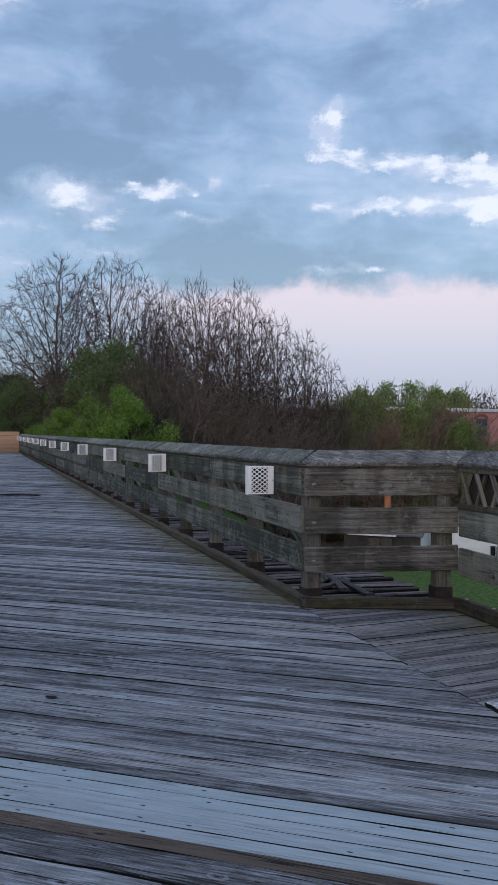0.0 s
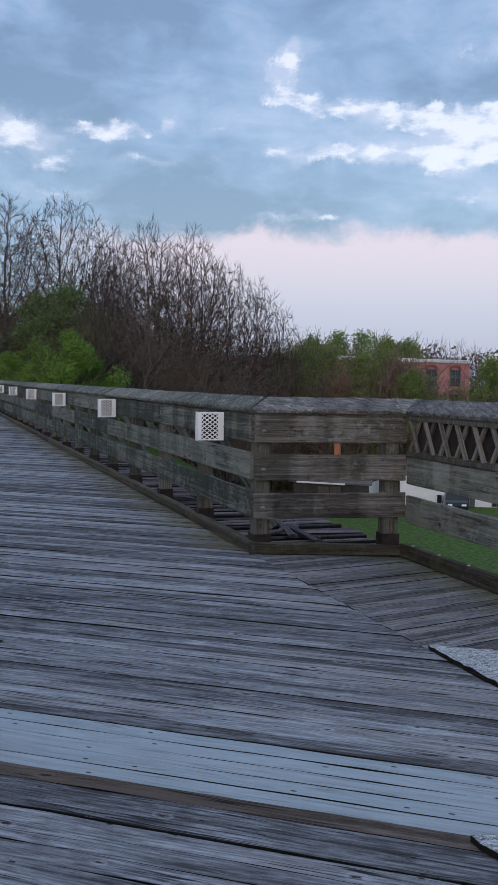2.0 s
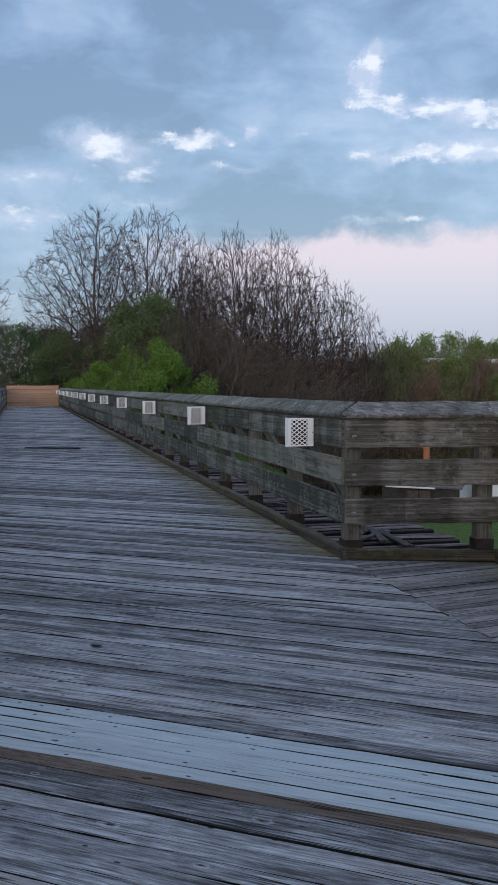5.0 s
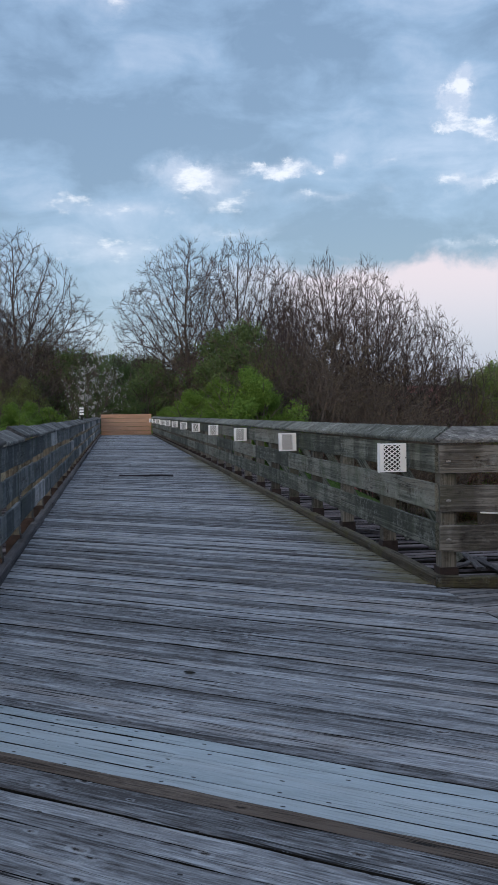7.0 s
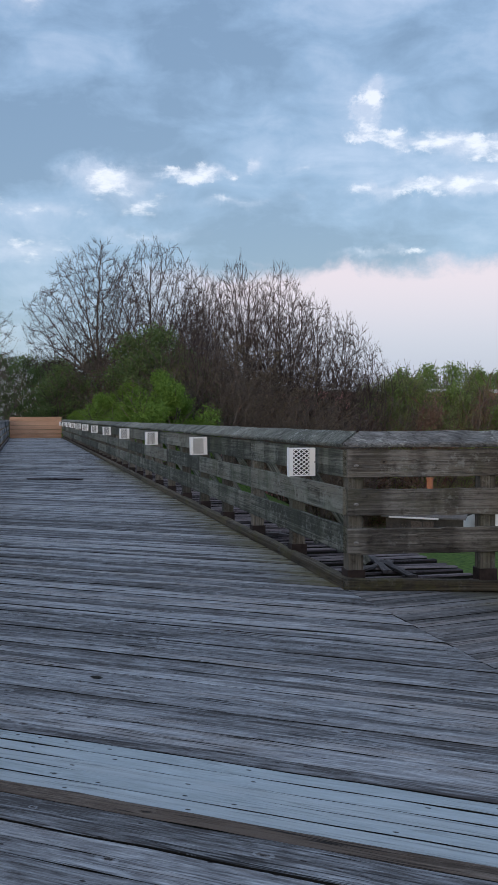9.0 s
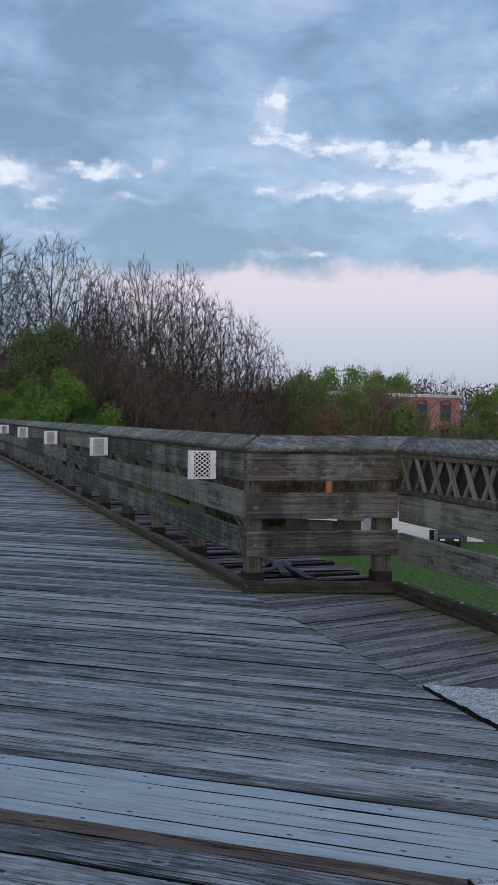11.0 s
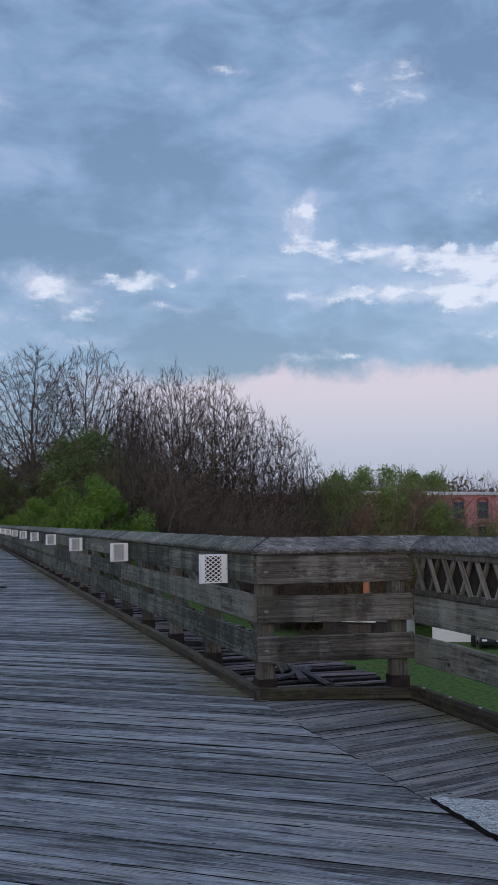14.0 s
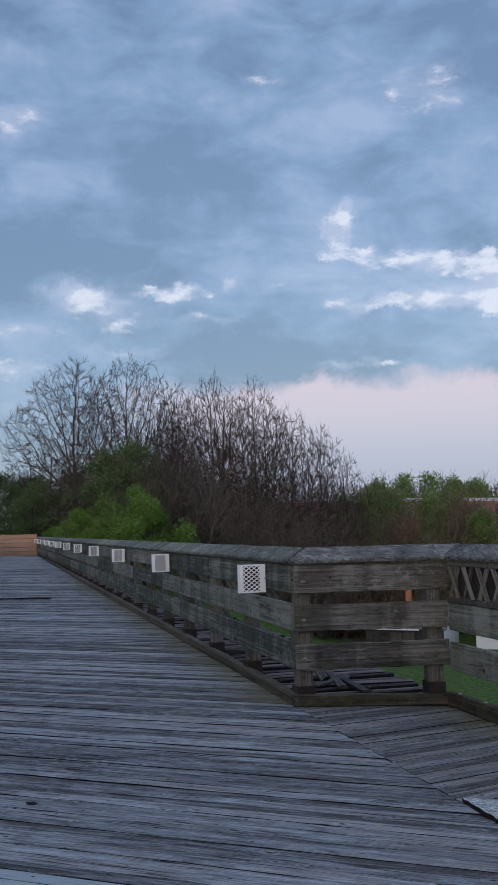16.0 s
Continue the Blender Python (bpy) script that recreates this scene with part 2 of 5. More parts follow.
        swirl = node(t, "ShaderNodeTexNoise", Vector=scaled(t, c, (45.0, 45.0, 45.0)), Scale=1.0, Detail=4.0, Roughness=0.7).outputs["Fac"]
        d = calc(t, "ADD", v.outputs["Distance"], calc(t, "MULTIPLY", calc(t, "SUBTRACT", swirl, 0.5), 0.22 if worn else 0.16))
        colour = node(t, "ShaderNodeSeparateColor", Color=v.outputs["Color"])
        keep = calc(t, "GREATER_THAN", colour.outputs[0], 1.0 - knots)
        d = calc(t, "DIVIDE", d, calc(t, "ADD", calc(t, "MULTIPLY", colour.outputs[1], 0.9), 0.5))
        core = calc(t, "MULTIPLY", calc(t, "SUBTRACT", 1.0, step(t, d, 0.03, 0.05 if worn else 0.075)), keep)
        eye = calc(t, "MULTIPLY", calc(t, "SUBTRACT", 1.0, step(t, d, 0.05 if worn else 0.08, 0.08 if worn else 0.14)), keep)
        ring = calc(t, "MULTIPLY", calc(t, "MULTIPLY", step(t, d, 0.07 if worn else 0.11, 0.1 if worn else 0.15), calc(t, "SUBTRACT", 1.0, step(t, d, 0.12 if worn else 0.16, 0.17 if worn else 0.24))), keep)
        col = blend(t, calc(t, "MULTIPLY", ring, 0.34 if worn else 0.16), col, pale)
        col = blend(t, calc(t, "MULTIPLY", eye, 0.4), col, brown)
        col = blend(t, calc(t, "MULTIPLY", core, 0.9), col, (0.02, 0.018, 0.017))
        height = calc(t, "SUBTRACT", height, calc(t, "MULTIPLY", core, 0.8))
    if nails:
        axes = list(node(t, "ShaderNodeSeparateXYZ", Vector=c).outputs)
        run = axes.pop(along)
        flatn = t.nodes.new("ShaderNodeCombineXYZ")
        link(t, calc(t, "MULTIPLY", run, 5.0), flatn.inputs[0])
        link(t, calc(t, "MULTIPLY", calc(t, "ADD", axes[0], axes[1]), 11.0), flatn.inputs[1])
        nv = node(t, "ShaderNodeTexVoronoi", Vector=flatn.outputs[0], Scale=1.0, Randomness=0.8)
        nv.voronoi_dimensions = "2D"
        nkeep = calc(t, "GREATER_THAN", node(t, "ShaderNodeSeparateColor", Color=nv.outputs["Color"]).outputs[1], 1.0 - nails)
        dot = calc(t, "MULTIPLY", calc(t, "SUBTRACT", 1.0, step(t, nv.outputs["Distance"], 0.045, 0.075)), nkeep)
        col = blend(t, calc(t, "MULTIPLY", dot, 0.9), col, (0.02, 0.016, 0.016))
    if lichen:
        lf = node(t, "ShaderNodeTexNoise", Vector=scaled(t, c, (16.0, 16.0, 16.0)), Scale=1.0, Detail=8.0, Roughness=0.75).outputs["Fac"]
        lp = node(t, "ShaderNodeTexNoise", Vector=scaled(t, c, (1.7, 1.7, 1.7)), Scale=1.0, Detail=3.0).outputs["Fac"]
        spots = calc(t, "MULTIPLY", step(t, lf, 0.52, 0.6), step(t, lp, 0.44, 0.62))
        col = blend(t, calc(t, "MULTIPLY", spots, lichen), col, (0.4, 0.42, 0.4))
        rot = node(t, "ShaderNodeTexNoise", Vector=scaled(t, c, (5.0, 9.0, 9.0)), Scale=1.0, Detail=8.0, Roughness=0.75).outputs["Fac"]
        col = blend(t, calc(t, "MULTIPLY", step(t, rot, 0.53, 0.66), 0.75), col, blend(t, 1.0, col, (0.35, 0.33, 0.3), "MULTIPLY"))
        height = calc(t, "ADD", height, rot)
    if kerb:
        raw = t.nodes.new("ShaderNodeTexCoord").outputs["Object"]
        along_x = node(t, "ShaderNodeSeparateXYZ", Vector=raw).outputs[0]
        g = node(t, "ShaderNodeTexNoise", Vector=scaled(t, c, (3.0, 3.0, 3.0)), Scale=1.0, Detail=5.0, Roughness=0.7).outputs["Fac"]
        stain = step(t, calc(t, "ADD", along_x, calc(t, "MULTIPLY", g, 1.0)), kerb, kerb + 0.9)
        col = blend(t, calc(t, "MULTIPLY", stain, 0.65), col, (0.185, 0.16, 0.06))
    if moss:
        g = node(t, "ShaderNodeTexNoise", Vector=scaled(t, c, (1.6, 1.6, 1.6)), Scale=1.4, Detail=7.0, Roughness=0.7).outputs["Fac"]
        col = blend(t, calc(t, "MULTIPLY", step(t, g, 0.48, 0.68), 0.55), col, moss)
    link(t, col, bsdf.inputs["Base Color"])
    if worn:
        height = calc(t, "ADD", height, calc(t, "MULTIPLY", speck, 0.8))
    relief(t, bsdf, height, 0.8, 0.009 if worn else 0.008)
    return m


DECK = dict(dark=(0.074, 0.073, 0.08), mid=(0.268, 0.29, 0.33), pale=(0.55, 0.6, 0.68), brown=(0.21, 0.18, 0.167), tight=0.105)
M_PLANK = weathered_wood("weathered_deck_wood", knots=0.24, nails=0.2, spread=0.42, checks=0.95, dirt=0.8, worn=True, **DECK)
M_PLANK_KERB = weathered_wood("weathered_deck_wood_mossy_end", knots=0.15, spread=0.65, checks=0.9, dirt=0.6, kerb=4.3, worn=True, **DECK)
M_PLANK_FAR = weathered_wood("weathered_deck_wood_far", spread=0.9, checks=0.7, island=True, dirt=0.5, **DECK)
M_PLANK_NEW = weathered_wood("paler_deck_wood", (0.27, 0.33, 0.375), (0.41, 0.495, 0.565), (0.54, 0.64, 0.72), (0.3, 0.33, 0.36), knots=0.24, nails=0.34, spread=0.45, checks=0.3, dirt=0.4, tight=0.17, worn=True)
M_PLANK_PLAT = weathered_wood("platform_deck_wood", (0.058, 0.057, 0.062), (0.195, 0.2, 0.22), (0.45, 0.46, 0.505), (0.13, 0.1, 0.08), knots=0.4, nails=0.15, spread=0.45, checks=0.95, dirt=0.7, kerb=1.3, tight=0.12, worn=True)
M_PLANK_BROWN = weathered_wood("brown_deck_wood", (0.026, 0.021, 0.019), (0.085, 0.068, 0.058), (0.22, 0.185, 0.165), (0.08, 0.056, 0.043), knots=0.12, spread=0.5, checks=0.9, dirt=0.9, tight=0.1, worn=True)
M_RAIL = weathered_wood("weathered_rail_wood", (0.054, 0.058, 0.048), (0.136, 0.143, 0.121), (0.27, 0.275, 0.242), (0.12, 0.092, 0.066), knots=0.06, moss=(0.085, 0.105, 0.066), spread=0.8, checks=0.6, bands=0.1, lichen=0.35)
M_RAIL_BROWN = weathered_wood("brown_grey_rail_wood", (0.042, 0.037, 0.034), (0.106, 0.097, 0.088), (0.25, 0.235, 0.217), (0.12, 0.088, 0.058), knots=0.08, moss=(0.09, 0.088, 0.06), spread=0.9, checks=0.5, bands=0.12, lichen=0.4)
M_SLAT = weathered_wood("bleached_slat_wood", (0.1, 0.092, 0.08), (0.21, 0.198, 0.176), (0.34, 0.325, 0.295), (0.16, 0.125, 0.09), along=2, spread=0.6, checks=0.4, lichen=0.2)
M_RAIL_BLUE = weathered_wood("grey_blue_rail_wood", (0.0413, 0.0496, 0.0566), (0.0789, 0.0932, 0.103), (0.152, 0.165, 0.179), (0.0898, 0.0823, 0.0687), moss=(0.0551, 0.0687, 0.0515), spread=0.9, checks=0.6, bands=0.2, lichen=0.45)
M_RAIL_PALE = weathered_wood("bleached_rail_wood", (0.2, 0.2, 0.21), (0.3, 0.3, 0.31), (0.42, 0.42, 0.43), (0.22, 0.2, 0.17), spread=0.8, bands=0.2, lichen=0.5)
M_CAP = weathered_wood("lichened_cap_wood", (0.062, 0.066, 0.058), (0.15, 0.157, 0.14), (0.31, 0.32, 0.29), (0.112, 0.101, 0.0784), moss=(0.18, 0.195, 0.165), spread=0.6, checks=0.7, bands=0.08, lichen=0.85, twist=40.0)
M_CAP_DARK = weathered_wood("dark_cap_wood", (0.058, 0.058, 0.06), (0.125, 0.125, 0.127), (0.28, 0.28, 0.285), (0.0706, 0.0655, 0.0605), moss=(0.16, 0.175, 0.18), spread=0.6, checks=0.8, bands=0.1, lichen=0.95, twist=25.0)
M_POST = weathered_wood("post_wood", (0.062, 0.057, 0.05), (0.13, 0.12, 0.104), (0.235, 0.22, 0.193), (0.1, 0.078, 0.056), along=2, moss=(0.1, 0.103, 0.07), spread=0.6, lichen=0.25)
M_CURB = weathered_wood("mossy_curb_wood", (0.036, 0.031, 0.025), (0.082, 0.07, 0.053), (0.16, 0.138, 0.105), (0.085, 0.058, 0.034), moss=(0.105, 0.1, 0.038), spread=0.6, checks=0.7, lichen=0.15)
M_CURB_DARK = weathered_wood("dark_curb_wood", (0.03, 0.028, 0.032), (0.072, 0.066, 0.073), (0.14, 0.13, 0.14), (0.06, 0.045, 0.04), spread=0.6, checks=0.7, lichen=0.2)
M_TIE = weathered_wood("old_tie_wood", (0.03, 0.023, 0.028), (0.1, 0.082, 0.092), (0.28, 0.25, 0.27), (0.06, 0.032, 0.03), spread=1.0, checks=0.9, lichen=0.2)
M_BARRIER = weathered_wood("fresh_orange_board", (0.33, 0.185, 0.115), (0.47, 0.28, 0.185), (0.6, 0.38, 0.265), (0.3, 0.15, 0.085), knots=0.3, spread=0.7, checks=0.1, dirt=0.4)


def rough_stuff(name, a, b, scale, rough=0.9, bump=0.5, dist=0.01, metal=0.0, mid=None):
    m, t, bsdf = material(name, rough, metal)
    c, r = local(t)
    n = node(t, "ShaderNodeTexNoise", Vector=c, Scale=scale, Detail=8.0, Roughness=0.65).outputs["Fac"]
    w = node(t, "ShaderNodeTexNoise", Vector=c, Scale=scale * 0.13, Detail=3.0).outputs["Fac"]
    f = calc(t, "ADD", calc(t, "MULTIPLY", n, 0.7), calc(t, "MULTIPLY", w, 0.3))
    link(t, blend(t, step(t, f, 0.34, 0.66), a, b), bsdf.inputs["Base Color"])
    relief(t, bsdf, n, bump, dist)
    return m


M_WHITE = rough_stuff("white_coated_metal", (0.9, 0.9, 0.91), (0.95, 0.95, 0.95), 9.0, 0.45, 0.1)
M_BACKING = rough_stuff("dark_lattice_backing", (0.03, 0.026, 0.023), (0.06, 0.052, 0.046), 14.0, 0.9, 0.4, 0.004)
M_DARK = rough_stuff("dark_void_metal", (0.02, 0.022, 0.022), (0.04, 0.04, 0.042), 8.0, 0.7)
# near black: joint dirt, with the shade of gaps and edges painted in
M_JOINT = rough_stuff("black_dirt_and_gap_shade", (0.008, 0.007, 0.006), (0.02, 0.018, 0.015), 40.0, 1.0, 0.3, 0.003)
M_SHOE = rough_stuff("rusted_steel", (0.03, 0.024, 0.024), (0.07, 0.05, 0.045), 12.0, 0.7, 0.4, 0.004, 0.6)
M_BOLT = rough_stuff("galvanised_bolt", (0.16, 0.15, 0.145), (0.42, 0.4, 0.385), 45.0, 0.6, 0.4, 0.003, 0.3)
M_BRICK = rough_stuff("red_brick", (0.42, 0.165, 0.16), (0.57, 0.265, 0.255), 1.2, 0.9, 0.2)
M_BRICK_DARK = rough_stuff("dark_brick_arch", (0.2, 0.07, 0.06), (0.28, 0.1, 0.085), 2.0)
M_STONE = rough_stuff("pale_cornice_stone", (0.52, 0.52, 0.54), (0.68, 0.68, 0.7), 2.0)
M_SIDING = rough_stuff("white_siding", (0.8, 0.81, 0.83), (0.88, 0.88, 0.9), 1.5, 0.6, 0.05)
M_GREYWALL = rough_stuff("grey_siding", (0.045, 0.043, 0.041), (0.085, 0.08, 0.077), 2.0, 0.8)
M_ROOF = rough_stuff("grey_shingle_roof", (0.1, 0.1, 0.105), (0.17, 0.165, 0.17), 9.0)
M_CHIMNEY = rough_stuff("orange_brick", (0.4, 0.15, 0.08), (0.52, 0.21, 0.12), 5.0)
M_BARK = rough_stuff("grey_brown_bark", (0.06, 0.049, 0.044), (0.13, 0.107, 0.094), 7.0, 0.95, 0.6, 0.03)
M_TWIG = rough_stuff("twig_bark", (0.055, 0.04, 0.038), (0.1, 0.076, 0.071), 5.0, 0.95)
M_TWIG_PURPLE = rough_stuff("purple_brown_twig_bark", (0.05, 0.037, 0.038), (0.095, 0.07, 0.072), 4.0, 0.95)
M_TWIG_BROWN = rough_stuff("brown_thicket_bark", (0.095, 0.074, 0.067), (0.185, 0.147, 0.13), 3.0, 0.95)
M_TWIG_RED = rough_stuff("reddish_twig_bark", (0.14, 0.065, 0.05), (0.23, 0.115, 0.09), 3.0, 0.95)


def leaf(name, a, b):
    m, t, bsdf = material(name, 0.7)
    r = t.nodes.new("ShaderNodeNewGeometry").outputs["Random Per Island"]
    c = t.nodes.new("ShaderNodeTexCoord").outputs["Object"]
    n = node(t, "ShaderNodeTexNoise", Vector=c, Scale=0.5, Detail=3.0).outputs["Fac"]
    f = calc(t, "ADD", calc(t, "MULTIPLY", r, 0.5), calc(t, "MULTIPLY", n, 0.5))
    col = blend(t, step(t, f, 0.25, 0.75), a, b)
    link(t, col, bsdf.inputs["Base Color"])
    through_leaf = node(t, "ShaderNodeBsdfTranslucent", Color=col)
    mixed = node(t, "ShaderNodeMixShader", Fac=0.42)
    link(t, bsdf.outputs[0], mixed.inputs[1])
    link(t, through_leaf.outputs[0], mixed.inputs[2])
    link(t, mixed.outputs[0], t.nodes["Material Output"].inputs["Surface"])
    return m


M_LEAF = leaf("spring_green_leaf", (0.12, 0.21, 0.04), (0.23, 0.37, 0.08))
M_LEAF_DARK = leaf("dark_green_leaf", (0.1, 0.155, 0.06), (0.18, 0.25, 0.095))
M_LEAF_OLIVE = leaf("olive_leaf", (0.15, 0.185, 0.07), (0.26, 0.3, 0.11))
M_LEAF_BUD = leaf("budding_brown_leaf", (0.11, 0.085, 0.068), (0.19, 0.15, 0.11))
M_LEAF_RUST = leaf("rust_brown_leaf", (0.21, 0.135, 0.1), (0.3, 0.2, 0.14))
M_LEAF_VALLEY = leaf("valley_green_leaf", (0.155, 0.22, 0.065), (0.25, 0.345, 0.105))
M_BLOSSOM = leaf("white_blossom", (0.5, 0.52, 0.5), (0.72, 0.73, 0.7))

gm, gt, gb = material("grass", 0.95)
gc = gt.nodes.new("ShaderNodeTexCoord").outputs["Object"]
g1 = node(gt, "ShaderNodeTexNoise", Vector=gc, Scale=0.45, Detail=6.0, Roughness=0.6).outputs["Fac"]
g2 = node(gt, "ShaderNodeTexNoise", Vector=gc, Scale=3.5, Detail=6.0, Roughness=0.7).outputs["Fac"]
gcol = blend(gt, step(gt, g2, 0.38, 0.62), (0.026, 0.064, 0.01), (0.09, 0.165, 0.03))
link(gt, blend(gt, calc(gt, "MULTIPLY", step(gt, g1, 0.5, 0.75), 0.5), gcol, (0.09, 0.085, 0.04)), gb.inputs["Base Color"])
relief(gt, gb, g2, 0.8, 0.08)
M_GRASS = gm

mm, mt, mb = material("grey_chipped_board", 0.85)
mc, mr = local(mt)
chips = node(mt, "ShaderNodeTexNoise", Vector=scaled(mt, mc, (11.0, 24.0, 16.0)), Scale=1.0, Detail=7.0, Roughness=0.75, Distortion=2.2).outputs["Fac"]
chipn = node(mt, "ShaderNodeTexNoise", Vector=scaled(mt, mc, (60.0, 95.0, 60.0)), Scale=1.0, Detail=5.0, Roughness=0.7, Distortion=1.5).outputs["Fac"]
mix1 = calc(mt, "ADD", calc(mt, "MULTIPLY", chips, 0.45), calc(mt, "MULTIPLY", chipn, 0.55))
link(mt, blend(mt, step(mt, mix1, 0.43, 0.57), (0.17, 0.195, 0.22), (0.86, 0.92, 0.98)), mb.inputs["Base Color"])
relief(mt, mb, mix1, 1.0, 0.016)
M_SHEET = mm

car_m, car_t, car_b = material("dark_car_paint", 0.3)
car_b.inputs["Base Color"].default_value = (0.02, 0.024, 0.03, 1)
M_CAR = car_m
glass_m, glass_t, glass_b = material("dark_window_glass", 0.08)
glass_b.inputs["Base Color"].default_value = (0.03, 0.035, 0.04, 1)
glass_b.inputs["Specular IOR Level"].default_value = 0.6
M_GLASS = glass_m

# ---- mesh helpers ----


def mesh_of(name, bm, mat, smooth=False):
    me = bpy.data.meshes.new(name)
    bm.to_mesh(me)
    bm.free()
    me.materials.append(mat)
    if smooth:
        for p in me.polygons:
            p.use_smooth = True
    return me


def raw_mesh(name, verts, faces, mat):
    me = bpy.data.meshes.new(name)
    me.from_pydata(verts, [], faces)
    me.materials.append(mat)
    me.update()
    return me


def put(name, me, parent=None, m=None, label=""):
    ob = new(name, me)
    if parent is not None:
        ob.parent = parent
    if m is not None:
        ob.matrix_basis = m
    if label:
        ob["label"] = label
    return ob


def part(name, bm, mat, parent, label="", m=None):
    return put(name, mesh_of(name, bm, mat), parent, m, label)


def block(x0, x1, y0, y1, z0, z1, bevel=0.0, bm=None):
    """A box between two corners, its edges eased."""
    bm = bm or bmesh.new()
    made = bmesh.ops.create_cube(bm, size=1.0)["verts"]
    for v in made:
        v.co = Vector((x0 + (v.co.x + 0.5) * (x1 - x0), y0 + (v.co.y + 0.5) * (y1 - y0), z0 + (v.co.z + 0.5) * (z1 - z0)))
    if bevel:
        edges = list({e for v in made for e in v.link_edges})
        bmesh.ops.bevel(bm, geom=edges, offset=bevel, segments=1, affect="EDGES")
    return bm


def beam(length, high, thick, rough=0.004, segs=10, seed=0, bevel=0.006):
    """A sawn timber along local x from 0, standing on local z = 0, with worn, wavering edges."""
    rng = random.Random(seed)
    verts, faces = [], []
    for i in range(segs + 1):
        x = length * i / segs
        w = [rng.uniform(-rough, rough) for _ in range(4)]
        b, y0, y1, z0, z1 = bevel, w[0], thick + w[1], w[2], high + w[3]
        verts += [(x, y0 + b, z0), (x, y1 - b, z0), (x, y1, z0 + b), (x, y1, z1 - b), (x, y1 - b, z1), (x, y0 + b, z1), (x, y0, z1 - b), (x, y0, z0 + b)]
        if i:
            o, p = (i - 1) * 8, i * 8
            faces += [(o + k, o + (k + 1) % 8, p + (k + 1) % 8, p + k) for k in range(8)]
    faces.append(tuple(reversed(range(8))))
    faces.append(tuple(range(segs * 8, segs * 8 + 8)))
    return verts, faces


def spin(deg):
    return Matrix.Rotation(radians(deg), 4, "Z")


def empty(name, m=None):
    ob = new(name)
    if m is not None:
        ob.matrix_basis = m
    return ob


# ---- ground ----
X_LEFT, X_RIGHT, X_OUT = -1.09, 2.59, 3.995
Y_END, Y_BACK, Y_PLAT = 71.0, -7.0, 7.86
GROUND = -8.4


def ground_height(x, y):
    def ease(v):
        v = min(1.0, max(0.0, v))
        return v * v * (3 - 2 * v)
    far = ease((y - 50.0) / 24.0) * (1.0 - ease((abs(x - 1.0) - 6.0) / 22.0))
    back = ease((-2.0 - y) / 12.0) * (1.0 - ease((abs(x - 1.0) - 6.0) / 22.0))
    roll = 0.35 * noise.noise(Vector((x * 0.05, y * 0.05, 0.3)))
    return GROUND + 7.9 * max(far, back) + roll


gx = [-3000, -1200, -500, -200] + [-120 + 6 * i for i in range(41)] + [200, 500, 1200, 3000]
gy = [-3000, -1000, -300, -100] + [-60 + 6 * i for i in range(41)] + [240, 400, 900, 3000]
gverts = [(x, y, ground_height(x, y)) for y in gy for x in gx]
gw = len(gx)
gfaces = [(j * gw + i, j * gw + i + 1, (j + 1) * gw + i + 1, (j + 1) * gw + i) for j in range(len(gy) - 1) for i in range(gw - 1)]
ground_me = raw_mesh("ground", gverts, gfaces, M_GRASS)
for poly in ground_me.polygons:
    poly.use_smooth = True
tagged(new("ground", ground_me), "mown green valley lawn with worn patches", "ground", kind="structure")

# ---- the railings ----
POST, BAY, FIRST_POST = 0.14, 1.78, 8.0
Y_POSTS = [FIRST_POST + BAY * i for i in range(36)]
BOARDS = ((0.300, 0.22), (0.630, 0.23), (0.962, 0.235))

post_me = mesh_of("post", block(-POST / 2, POST / 2, -POST / 2, POST / 2, -0.35, 1.2, 0.008), M_POST)
shoe_bm = block(-0.082, 0.082, -0.085, 0.085, -0.12, 0.15, 0.004)
shoe_me = mesh_of("post_shoe", shoe_bm, M_SHOE)
bolt_bm = bmesh.new()
bmesh.ops.create_uvsphere(bolt_bm, u_segments=8, v_segments=5, radius=0.017)
for v in bolt_bm.verts:
    v.co.x *= 0.55
bolt_me = mesh_of("bolt", bolt_bm, M_BOLT, True)
BOARD_LEN = BAY * 2
board_mes = {mat.name: [raw_mesh("rail_board", *beam(BOARD_LEN - 0.006, 0.235, 0.038, 0.003, 8, k + 3), mat) for k in range(4)] for mat in (M_RAIL,)}
for mat in (M_RAIL_BLUE, M_RAIL_PALE):
    board_mes[mat.name] = [raw_mesh("rail_board", *beam(BAY - 0.008, 0.245, 0.038, 0.004, 6, k + 23), mat) for k in range(4)]
curb_me = [raw_mesh("curb_beam", *beam(4.9 - 0.005, 0.092, 0.105, 0.004, 10, 40 + k, 0.012), M_CURB) for k in range(3)]
curb_dark = [raw_mesh("curb_beam", *beam(4.9 - 0.005, 0.1, 0.095, 0.005, 10, 45 + k, 0.012), M_CURB_DARK) for k in range(3)]
brace_len = 1.35
brace_me = raw_mesh("brace", *beam(brace_len, 0.09, 0.038, 0.002, 3, 60), M_RAIL)


def cap_mesh(length, mat, seed, cut0=0.0, cut1=0.0):
    """A cap board sloping up away from the deck: local x along, y outward, z up; its low edge at y = 0, z = 0.
    cut0, cut1: how far each end runs on (+) or back (-) for every metre outward, for mitred corners."""
    verts, faces = beam(length, 0.045, 0.235, 0.004, 12, seed, 0.01)
    tilt = Matrix.Rotation(radians(27), 3, "X")
    out = []
    for v in verts:
        q = tilt @ Vector(v)
        f = v[0] / length
        q.x += (cut1 * f - cut0 * (1 - f)) * q.y
        out.append(tuple(q))
    return raw_mesh("cap_board", out, faces, mat)


